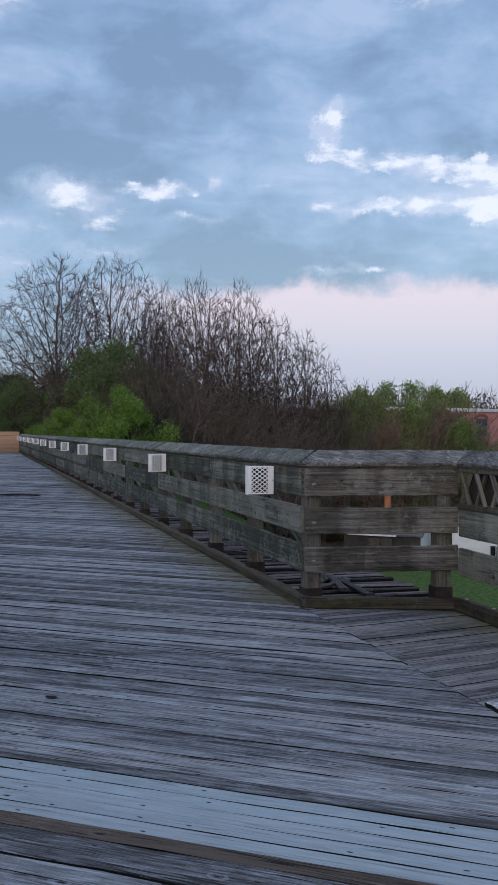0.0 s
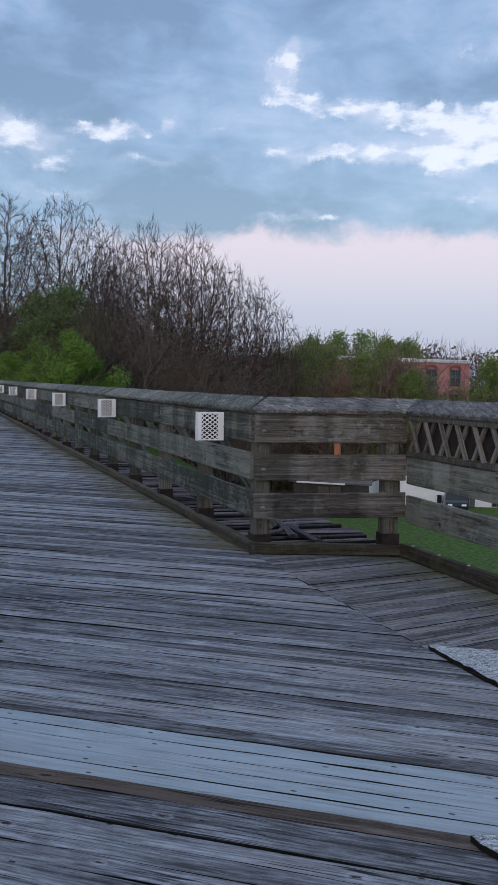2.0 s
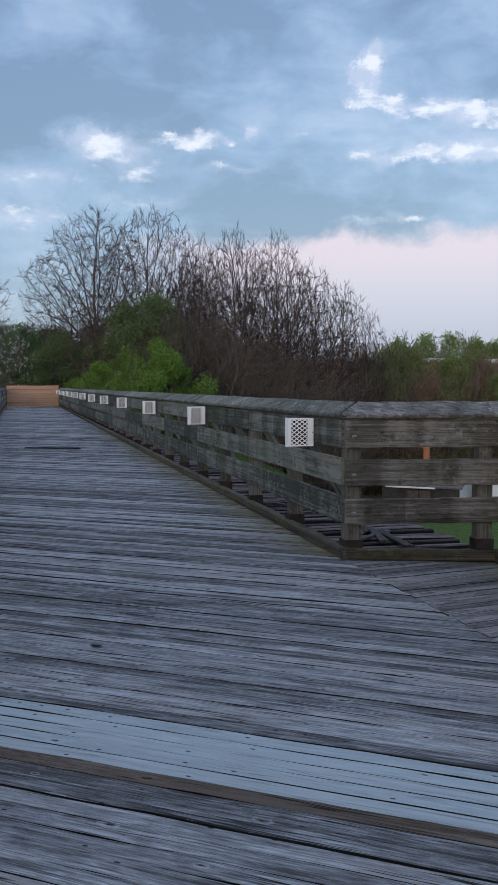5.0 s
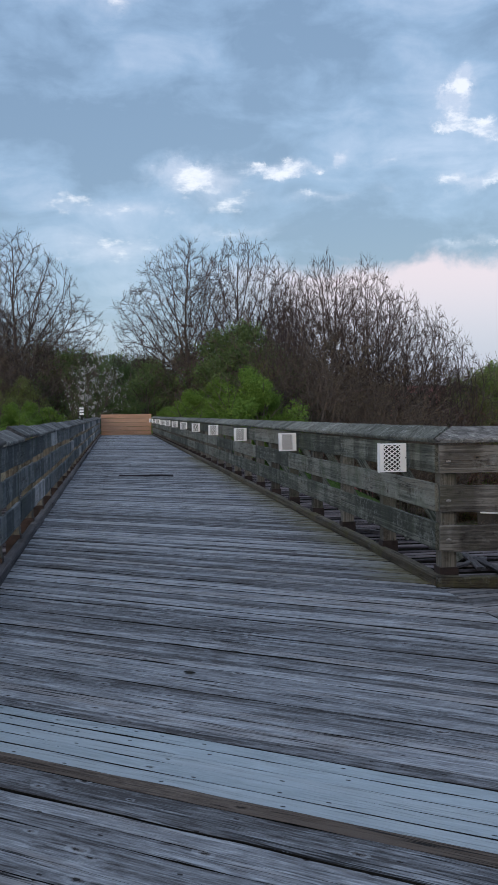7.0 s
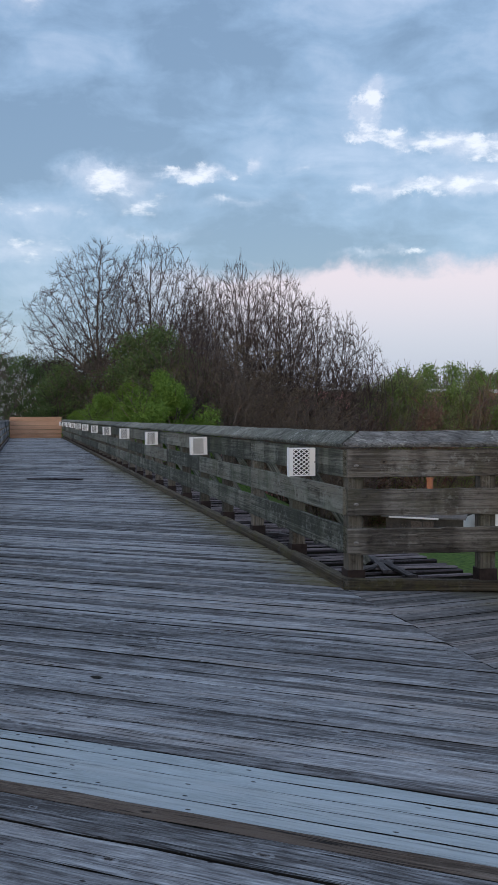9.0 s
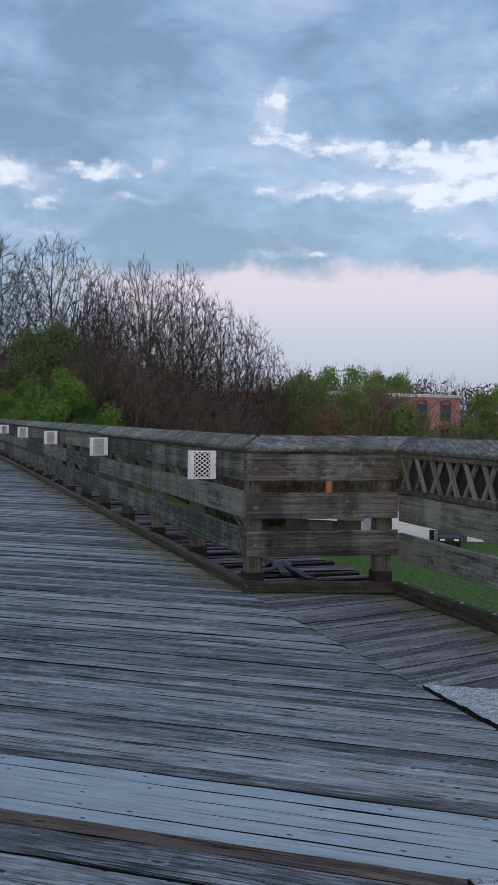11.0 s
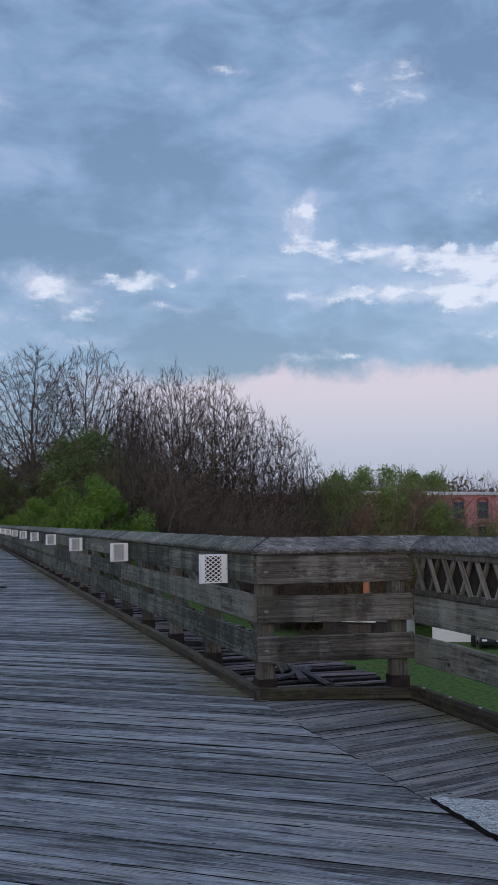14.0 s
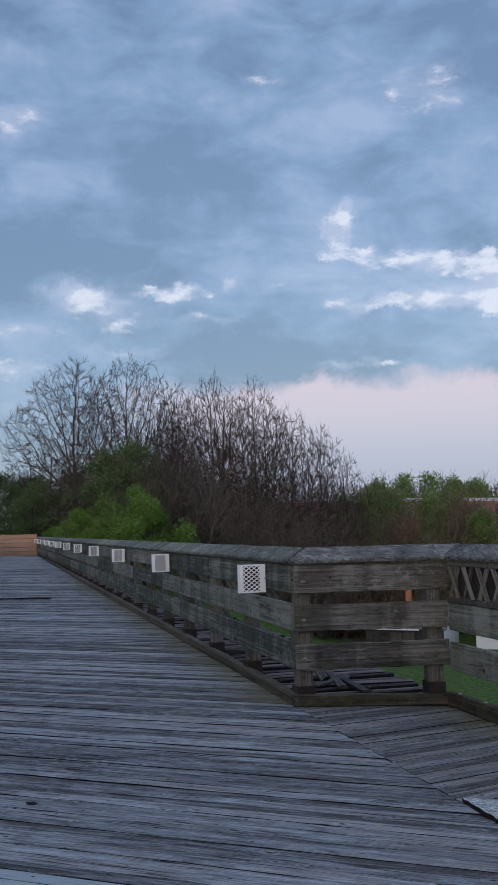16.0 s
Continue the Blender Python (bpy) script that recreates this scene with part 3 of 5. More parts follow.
cap_light = [cap_mesh(BAY * 2 + 0.0, M_CAP, 80 + k) for k in range(4)]
cap_blue = [cap_mesh(BAY - 0.016, M_CAP_DARK, 90 + k) for k in range(3)]
rng = random.Random(4)

railing = empty("railing", pose(X_RIGHT + 0.1, 40, 0))
tagged(railing, "long weathered timber railing with three boards, sloped cap and kerb beam", "railing", "bridge railings")


def local_to(thing, m):
    return thing.matrix_basis.inverted() @ m


def side_railing(thing, x_face, side, y0, y1, posts, mats, caps, with_bolts):
    """Boards, cap, posts, braces and kerb of a railing along y. side: +1 on the right of the deck, -1 on the left."""
    turn = spin(90)
    k = 0
    y = y0
    while y < y1 - 0.5:
        for row, (z, h) in enumerate(BOARDS if side > 0 else []):
            me = rng.choice(mats[(k * 3 + row) % len(mats)])
            # local x of the board runs along +y; its local y points to -x, so the right side starts at the outer face
            x = x_face + 0.038 if side > 0 else x_face
            short = 0.1 if k == 0 else 0.0
            m = Matrix.Translation((x, y + 0.003 + short, z + rng.uniform(-0.006, 0.006))) @ turn @ Matrix.Diagonal((1.0 - short / BOARD_LEN, 1.0, 1.0, 1.0))
            put("rail_board", me, thing, local_to(thing, m))
        cap = caps[k % len(caps)] if k or side < 0 else cap_mesh(BAY * 2, M_CAP, 79, 0.0, -1.0)
        if side < 0:
            for half in (0, 1):
                for row, (z, h) in enumerate(BOARDS):
                    me = rng.choice(mats[1] if rng.random() < (0.5 if y > 26 else 0.2 if y > 20 else 0.05) else mats[0])
                    put("rail_board", me, thing, local_to(thing, Matrix.Translation((x_face + rng.uniform(-0.006, 0.006), y + half * BAY + 0.003, z + rng.uniform(-0.025, 0.02))) @ turn))
        if side > 0:
            m = Matrix.Translation((x_face - 0.035, y + BAY * 2, 1.212 + rng.uniform(-0.004, 0.004))) @ spin(-90)
        else:
            m = Matrix.Translation((x_face + 0.035, y, 1.212)) @ spin(90)
        if side > 0:
            put("cap_board", cap, thing, local_to(thing, m))
        else:
            for half in (0, 1):
                lift = Matrix.Translation((half * BAY + rng.uniform(0, 0.01), rng.uniform(-0.014, 0.014), rng.uniform(-0.016, 0.014))) @ spin(rng.uniform(-0.4, 0.4)) @ Matrix.Rotation(radians(rng.uniform(-3, 3)), 4, "X")
                put("cap_board", rng.choice(caps), thing, local_to(thing, m @ lift))
        y += BOARD_LEN
        k += 1
    for py in posts:
        px = x_face + side * (0.04 + POST / 2)
        put("post", post_me, thing, local_to(thing, Matrix.Translation((px, py, 0.0)) @ spin(rng.choice((0, 90, 180, 270)))))
        put("post_shoe", shoe_me, thing, local_to(thing, Matrix.Translation((px, py, 0.0))), "dark rusted steel post shoe")
        if with_bolts:
            for off in (-0.04, 0.04):
                put("bolt", bolt_me, thing, local_to(thing, Matrix.Translation((px - side * 0.083, py + off, 0.06))), "pale round bolt head")
        if abs(py - FIRST_POST) < 0.1:
            continue
        lean = Matrix.Translation((px + side * 0.06, py + 0.07, 1.02)) @ (spin(0) if side > 0 else spin(180)) @ Matrix.Rotation(radians(58), 4, "Y")
        put("brace", brace_me, thing, local_to(thing, lean))


side_railing(railing, X_RIGHT + 0.035, 1, Y_PLAT, Y_END - 0.4, Y_POSTS, [board_mes[M_RAIL.name]], cap_light, True)
y = Y_PLAT
k = 0
while y < Y_END:
    put("curb_beam", curb_me[k % 3], railing, local_to(railing, Matrix.Translation((X_RIGHT + 0.105, y, 0.0)) @ spin(90)), "mossy kerb beam")
    y += 4.9
    k += 1

left_railing = empty("railing", pose(X_LEFT - 0.1, 32, 0))
tagged(left_railing, "grey-blue weathered timber railing with bleached boards and cap", "railing", "bridge railings")
b_blue, b_pale = board_mes[M_RAIL_BLUE.name], board_mes[M_RAIL_PALE.name]
side_railing(left_railing, X_LEFT - 0.035, -1, Y_BACK + 0.2, Y_END - 0.4, [Y_BACK + 0.4 + BAY * i for i in range(44)], [b_blue, b_pale], cap_blue, True)
y = Y_BACK
k = 0
while y < Y_END - 0.5:
    put("curb_beam", curb_dark[k % 3], left_railing, local_to(left_railing, Matrix.Translation((X_LEFT, y, 0.0)) @ spin(90)), "dark kerb beam")
    y += 4.9
    k += 1

# the short railing that closes the platform, and the one along its outer side
end_railing = empty("railing", pose((X_RIGHT + X_OUT) / 2, Y_PLAT, 0))
tagged(end_railing, "short three-board timber railing across the platform's end", "railing", "bridge railings")
SPAN, TILT = X_OUT - X_RIGHT - 0.03, -6.5
ER = Matrix.Translation((X_RIGHT, Y_PLAT, 0.0)) @ spin(TILT)
end_railing.matrix_basis = ER
for row, (z, h) in enumerate(BOARDS):
    me = raw_mesh("rail_board", *beam(SPAN, h, 0.038, 0.006, 14, 120 + row), M_RAIL_BROWN)
    put("rail_board", me, end_railing, pose(0.035, -0.03, z))
end_cap = cap_mesh(SPAN + 0.04, M_CAP_DARK, 130, -1.0, 1.0)
put("cap_board", end_cap, end_railing, pose(0.0, -0.065, 1.212), "dark cap board with pale lichen")
put("post", post_me, end_railing, pose(SPAN - 0.08, 0.085, 0.0))
put("post_shoe", shoe_me, end_railing, pose(SPAN - 0.08, 0.085, 0.0))
end_curb = raw_mesh("curb_beam", *beam(SPAN + 0.06, 0.095, 0.105, 0.004, 6, 140, 0.012), M_CURB)
put("curb_beam", end_curb, end_railing, pose(0.0, -0.05, 0.0, 0, 2.0, 0), "mossy kerb beam")
for row, (z, h) in enumerate(BOARDS):
    put("bolt", bolt_me, end_railing, Matrix.Translation((0.11, -0.032, z + 0.1)) @ spin(90) @ Matrix.Diagonal((0.8, 1.35, 0.8, 1.0)), "pale round bolt head")
Y_CORNER = Y_PLAT + SPAN * math.sin(radians(TILT))

side_rail = empty("railing", pose(X_OUT + 0.05, 3, 0))
tagged(side_rail, "platform railing with two boards and a crossed lattice panel", "railing", "bridge railings")
SIDE_POSTS = [5.83 - 2.0 * i for i in range(5)]
for i, py in enumerate(SIDE_POSTS):
    put("post", post_me, side_rail, local_to(side_rail, Matrix.Translation((X_OUT + 0.055, py, 0.0))))
    put("post_shoe", shoe_me, side_rail, local_to(side_rail, Matrix.Translation((X_OUT + 0.055, py, 0.0))))
    top = Y_CORNER - 0.03 if i == 0 else SIDE_POSTS[i - 1] - POST / 2
    low = py + POST / 2
    span = top - low
    for row, (z, h) in enumerate(((0.255, 0.235), (0.6, 0.235))):
        me = raw_mesh("rail_board", *beam(span, 0.238, 0.038, 0.004, 8, 150 + i * 3 + row), M_RAIL)
        put("rail_board", me, side_rail, local_to(side_rail, Matrix.Translation((X_OUT + 0.04, low, z)) @ spin(90)))
    for z, hh, nm in ((0.845, 0.045, "lattice_sill"), (1.165, 0.04, "lattice_head")):
        me = raw_mesh(nm, *beam(span, hh, 0.06, 0.002, 6, 170 + i), M_POST)
        me.name = nm
        put(nm, me, side_rail, local_to(side_rail, Matrix.Translation((X_OUT + 0.05, low, z)) @ spin(90)))
    # added panel, no real board: its dark colour stands for the shaded openings
    part("lattice_back", block(X_OUT + 0.1, X_OUT + 0.118, low + 0.004, top - 0.004, 0.893, 1.162), M_BACKING, side_rail, "dark panel added behind the lattice to darken its openings", local_to(side_rail, Matrix.Identity(4)))
    count = 7
    for s in range(count):
        yy = low + 0.1 + (span - 0.2) * s / (count - 1)
        for lay, lean in ((0, -30), (1, 30)):
            bm = block(-0.0145 - 0.022, 0.0145 - 0.022, -0.017, 0.017, -0.165, 0.165, 0.003)
            m = Matrix.Translation((X_OUT + 0.035 + lay * 0.042, yy + (0.0 if lay == 0 else 0.06), 1.028)) @ Matrix.Rotation(radians(lean), 4, "X")
            part("lattice_slat", bm, M_SLAT, side_rail, "", local_to(side_rail, m))
    me = cap_mesh(top - py + (0.0 if i == 0 else POST / 2), M_CAP_DARK, 180 + i, 1.0 if i == 0 else 0.0, 0.0)
    put("cap_board", me, side_rail, local_to(side_rail, Matrix.Translation((X_OUT - 0.035, top + (0.0 if i == 0 else POST / 2), 1.212)) @ spin(-90)), "dark wet-looking cap board")
    cu = raw_mesh("curb_beam", *beam(top - py + 0.0, 0.13, 0.085, 0.004, 8, 190 + i, 0.012), M_CURB)
    put("curb_beam", cu, side_rail, local_to(side_rail, Matrix.Translation((X_OUT + 0.035, py, -0.062)) @ spin(90)), "mossy kerb beam")
    for b in range(4):
        put("bolt", bolt_me, side_rail, local_to(side_rail, Matrix.Translation((X_OUT - 0.006, py + 0.3 + b * 0.46, 0.07)) @ Matrix.Rotation(radians(90), 4, "Y")), "pale round bolt head")

# ---- white mesh guards on the railing ----


def light_guard():
    """A coated sheet-metal guard: solid front, sides of diamond mesh; local x outward from the rail is -x."""
    thing = empty("light_guard")
    d, w, h = 0.25, 0.075, 0.262
    for y in (0.0, w - 0.006):
        fr = bmesh.new()
        block(-0.058, 0.0, y, y + 0.006, 0.0, h, 0.0015, fr)
        block(-d, -d + 0.036, y, y + 0.006, 0.0, h, 0.0015, fr)
        block(-d + 0.037, -0.059, y, y + 0.006, 0.0, 0.014, 0.0015, fr)
        block(-d + 0.037, -0.059, y, y + 0.006, h - 0.014, h, 0.0015, fr)
        part("side_frame", fr, M_WHITE, thing)
    part("front_plate", block(-d - 0.004, -d - 0.001, -0.004, w + 0.004, -0.004, h + 0.004, 0.001), M_WHITE, thing)
    part("top_plate", block(-d + 0.002, 0.0, 0.008, w - 0.008, h - 0.004, h, 0.001), M_WHITE, thing)
    part("lamp_body", block(-d + 0.006, -0.002, 0.012, w - 0.012, 0.006, h - 0.006, 0.004), M_DARK, thing, "dark lamp body behind the mesh")
    x0, x1 = -d + 0.036, -0.058
    cols, rows = 3, 6
    sx, sz = (x1 - x0) / cols, (h - 0.028) / rows
    for y in (0.0, w - 0.006):
        bm = bmesh.new()
        for i in range(cols):
            for j in range(rows):
                cx, cz = x0 + (i + 0.5) * sx, 0.014 + (j + 0.5) * sz
                for ax, az in ((-1, 0), (1, 0)):
                    for bz in (-1, 1):
                        a, b = Vector((cx + ax * sx / 2, y + 0.003, cz)), Vector((cx, y + 0.003, cz + bz * sz / 2))
                        side = (b - a).normalized().cross(Vector((0, 1, 0))) * 0.0045
                        q = [bm.verts.new(p + Vector((0, o, 0))) for o in (-0.0035, 0.0035) for p in (a - side, b - side, b + side, a + side)]
                        for f in ((0, 1, 2, 3), (7, 6, 5, 4), (0, 4, 5, 1), (2, 6, 7, 3)):
                            bm.faces.new([q[n] for n in f])
        part("diamond_mesh", bm, M_WHITE, thing, "white diamond wire mesh")
    part("screw", block(-0.012, -0.004, -0.004, -0.001, 0.125, 0.135, 0.001), M_DARK, thing, "small dark screw")
    return tagged(thing, "white metal mesh guard over a lamp on the railing", "light guard", "guards along the railing")


guard = light_guard()
GUARD_Y, GUARD_STEP = 8.62, 5.43
guard.matrix_basis = pose(X_RIGHT - 0.01, GUARD_Y, 0.93)
for i in range(1, 12):
    copy_thing(guard, pose(X_RIGHT - 0.01, GUARD_Y + GUARD_STEP * i, 0.93 + rng.uniform(-0.008, 0.008), 0, rng.uniform(-1, 1), rng.uniform(-2, 2)))

# ---- barrier at the far end ----
barrier = empty("barrier", pose((X_LEFT + X_RIGHT) / 2, Y_END, 0))
tagged(barrier, "orange new-wood board barrier closing the bridge's end", "barrier")
for i in range(5):
    me = raw_mesh("barrier_board", *beam(X_RIGHT - X_LEFT - 0.04, 0.288, 0.03, 0.004, 5, 200 + i), M_BARRIER)
    put("barrier_board", me, barrier, pose(-(X_RIGHT - X_LEFT) / 2 + 0.02, 0.0, 0.03 + i * 0.304))
for x in (-1.6, 0.0, 1.6):
    part("barrier_post", block(x - 0.05, x + 0.05, 0.035, 0.135, 0.0, 1.5, 0.006), M_POST, barrier)

fixture = empty("post_light", pose(X_LEFT - 0.16, 35, 1.3))
tagged(fixture, "small white banded post light on the railing", "post light")
part("stem", block(-0.04, 0.04, -0.04, 0.04, 0.0, 0.2, 0.01), M_DARK, fixture)
for i in range(3):
    part("band", block(-0.075, 0.075, -0.075, 0.075, 0.2 + 0.1 * i, 0.27 + 0.1 * i, 0.015), M_WHITE, fixture, "white band")
part("lens", block(-0.055, 0.055, -0.055, 0.055, 0.2, 0.47, 0.01), M_DARK, fixture)

# ---- loose sheets on the deck ----


def sheet(corners, thick, label, mat=M_SHEET):
    rs = random.Random(len(label))
    edge = []
    for i, a in enumerate(corners):
        b = corners[(i + 1) % len(corners)]
        for s in range(24):
            f = s / 24
            edge.append((a[0] + (b[0] - a[0]) * f + rs.uniform(-0.011, 0.011), a[1] + (b[1] - a[1]) * f + rs.uniform(-0.011, 0.011), a[2] + (b[2] - a[2]) * f))
    bm = bmesh.new()
    low = [bm.verts.new((x, y, z)) for x, y, z in edge]
    high = [bm.verts.new((x, y, z + thick)) for x, y, z in edge]
    bm.faces.new(high)
    bm.faces.new(list(reversed(low)))
    n = len(edge)
    # rim faces take the black slot, painting the shadow gap along the edge
    for i in range(n):
        bm.faces.new((low[i], low[(i + 1) % n], high[(i + 1) % n], high[i])).material_index = 1
    bmesh.ops.recalc_face_normals(bm, faces=bm.faces)
    ob = new("chipboard_sheet", mesh_of("chipboard_sheet", bm, mat))
    ob.data.materials.append(M_JOINT)
    return tagged(ob, label, "board sheet", "loose sheets on the deck")


def sagged(x, y):
    return (x, y, 0.003 - 0.04 * (x - X_RIGHT))


sheet([sagged(2.612, 4.76), sagged(2.628, 3.7), sagged(2.635, 2.9), sagged(3.9, 2.7), sagged(3.9, 4.2), sagged(3.18, 4.52)], 0.024, "grey rough chipboard sheet lying over the platform joint")
sheet([(1.635, 2.68, 0.006), (1.6, 1.2, 0.006), (2.5, 1.1, 0.006), (2.52, 2.5, 0.006)], 0.022, "small grey rough chipboard sheet lying on the deck planks")

# ---- woods ----


class Wood:
    """Collects tapered branch tubes and leaf blades as plain vertex and face lists."""

    def __init__(self, seed, least=0.015):
        self.least, self.top, self.wob = least, 99, 0.12
        self.r = random.Random(seed)
        self.limb, self.twig, self.leaves = ([], []), ([], []), ([], [])

    def tube(self, store, a, b, ra, rb, sides):
        verts, faces = store
        d = (b - a).normalized()
        u = d.orthogonal().normalized()
        w = d.cross(u)
        o = len(verts)
        for p, r in ((a, ra), (b, rb)):
            for s in range(sides):
                t = 6.2832 * s / sides
                verts.append(tuple(p + u * (math.cos(t) * r) + w * (math.sin(t) * r)))
        for s in range(sides):
            faces.append((o + s, o + (s + 1) % sides, o + sides + (s + 1) % sides, o + sides + s))

    def spike(self, a, b, ra):
        """A last thin twig that runs out to a point."""
        verts, faces = self.twig
        d = (b - a).normalized()
        u = d.orthogonal().normalized()
        w = d.cross(u)
        o = len(verts)
        for t in (0.0, 2.0944, 4.1888):
            verts.append(tuple(a + u * (math.cos(t) * ra) + w * (math.sin(t) * ra)))
        verts.append(tuple(b))
        faces.extend(((o, o + 1, o + 3), (o + 1, o + 2, o + 3), (o + 2, o, o + 3)))

    def grow(self, a, d, length, radius, level, tips, up=0.1, spread=42, clear=0.25, many=6):
        """A branch that runs on to its tip, with side branches set round it, shorter towards the tip."""
        r = self.r
        steps = (many if level > 1 else 4) + (3 if level == self.top else 0)
        p, ra, turn = a, radius, r.uniform(0, 6.28)
        wob = self.wob * (0.5 if level == self.top else 1.0)
        for i in range(steps):
            d = (d + Vector((r.gauss(0, wob), r.gauss(0, wob), r.gauss(0, wob * 0.6) + up))).normalized()
            q = p + d * (length / steps)
            rb = max(self.least * 0.8, radius * (1 - 0.75 * (i + 1) / steps))
            store = self.limb if radius > 0.06 else self.twig
            self.tube(store, p, q, ra, rb, 6 if radius > 0.15 else 4 if radius > 0.05 else 3)
            f = (i + 1) / steps
            if level > 0 and f > clear:
                for _ in range(2 if (i == steps - 1 or r.random() < 0.25) else 1):
                    turn += 2.4 + r.uniform(-0.5, 0.5)
                    ang = radians(spread * r.uniform(0.7, 1.2))
                    u = d.orthogonal().normalized()
                    w = d.cross(u)
                    e = (d * math.cos(ang) + (u * math.cos(turn) + w * math.sin(turn)) * math.sin(ang)).normalized()
                    self.grow(q, e, length * r.uniform(0.55, 0.78) * (1.1 - 0.45 * f), max(self.least, rb * 0.8), level - 1, tips, up, spread, 0.2, many)
            p, ra = q, rb
        if level == 0:
            tips.append(p)

    def blade(self, p, size):
        r = self.r
        n = Vector((r.gauss(0, 1), r.gauss(0, 1), r.gauss(0.5, 1))).normalized()
        u = n.orthogonal().normalized()
        w = n.cross(u)
        t = r.uniform(0, 6.28)
        u, w = u * math.cos(t) + w * math.sin(t), w * math.cos(t) - u * math.sin(t)
        verts, faces = self.leaves
        o = len(verts)
        verts += [tuple(p - u * size), tuple(p + w * size * 0.5 + u * size * 0.3), tuple(p + u * size - w * size * 0.4)]
        faces.append((o, o + 1, o + 2))

    def meshes(self, name, bark, twig, leaf_mat=None):
        out = {}
        if self.limb[0]:
            out["trunk"] = raw_mesh(name + "_trunk", *self.limb, bark)
        crown = raw_mesh(name + "_crown", *self.twig, twig) if self.twig[0] else None
        if crown:
            out["crown"] = crown
        if self.leaves[0]:
            out["foliage"] = raw_mesh(name + "_foliage", *self.leaves, leaf_mat)
        return out


def crown_points(r, count, height, low, wide, shell):
    """Places that the twigs of a crown strive for: a domed, uneven cloud, denser towards its outside."""
    out = []
    off = Vector((r.uniform(0, 90), r.uniform(0, 90), r.uniform(0, 90)))
    while len(out) < count:
        f, a = r.random(), r.uniform(0, 6.2832)
        reach = (0.5 + 0.5 * math.sin(3.1416 * min(1.0, 0.12 + 0.85 * f))) * math.sqrt(1.0 - f ** 3)
        side = Vector((math.cos(a), math.sin(a), 2.0 * f - 1.0))
        reach *= 1.0 + 0.28 * noise.noise(side * 1.5 + off)
        q = r.random() ** (0.56 - 0.12 * shell)
        p = Vector((side.x * q * reach, side.y * q * reach, f))
        if r.random() > reach + 0.15 or noise.noise(p * 3.4 + off) < -0.3:
            continue
        crest = 0.94 + 0.06 * noise.noise(Vector((p.x, p.y, 0.0)) * 2.5 + off)
        out.append((p.x * wide, p.y * wide, height * (low + (1.0 - low) * f * crest)))
    return np.array(out)


def fill_crown(w, goals, starts, pace, reach, near, up, rounds=70):
    """Grows branches from the starting nodes towards the goals until each is met; gives places and parents."""
    r = np.random.RandomState(w.r.randrange(10 ** 6))
    place, parent, grown = [np.array(p) for p, _ in starts], [q for _, q in starts], {}
    heart = np.array((0.0, 0.0, goals[:, 2].min() * 0.8))
    best, who = np.full(len(goals), 1e9), np.zeros(len(goals), int)

    def update(lo):
        block_of = np.array(place[lo:])
        d = np.linalg.norm(goals[:, None, :] - block_of[None, :, :], axis=2)
        k = d.argmin(axis=1)
        v = d[np.arange(len(goals)), k]
        nearer = v < best
        best[nearer], who[nearer] = v[nearer], k[nearer] + lo
    update(0)
    for _ in range(rounds):
        live = (best > near) & (best < reach)
        if not live.any():
            break
        pull = {}
        base = np.array(place)
        way = goals[live] - base[who[live]]
        way /= np.linalg.norm(way, axis=1)[:, None]
        for k, v in zip(who[live], way):
            pull[k] = pull.get(k, 0) + v
        lo = len(place)
        for k, v in pull.items():
            grown[k] = grown.get(k, 0) + 1
            if grown[k] > 3:
                continue
            v = v / (np.linalg.norm(v) + 1e-6)
            if parent[k] >= 0:
                back = place[k] - place[parent[k]]
                v = v + 0.45 * back / (np.linalg.norm(back) + 1e-6)
            out = place[k] - heart
            v = v + 0.22 * out / (np.linalg.norm(out) + 1e-6) + np.array((0, 0, up)) + r.normal(0, 0.1, 3)
            v = v / (np.linalg.norm(v) + 1e-6)
            place.append(place[k] + v * pace * r.uniform(0.75, 1.25))
            parent.append(k)
        if len(place) == lo:
            break
        update(lo)
    return place, parent


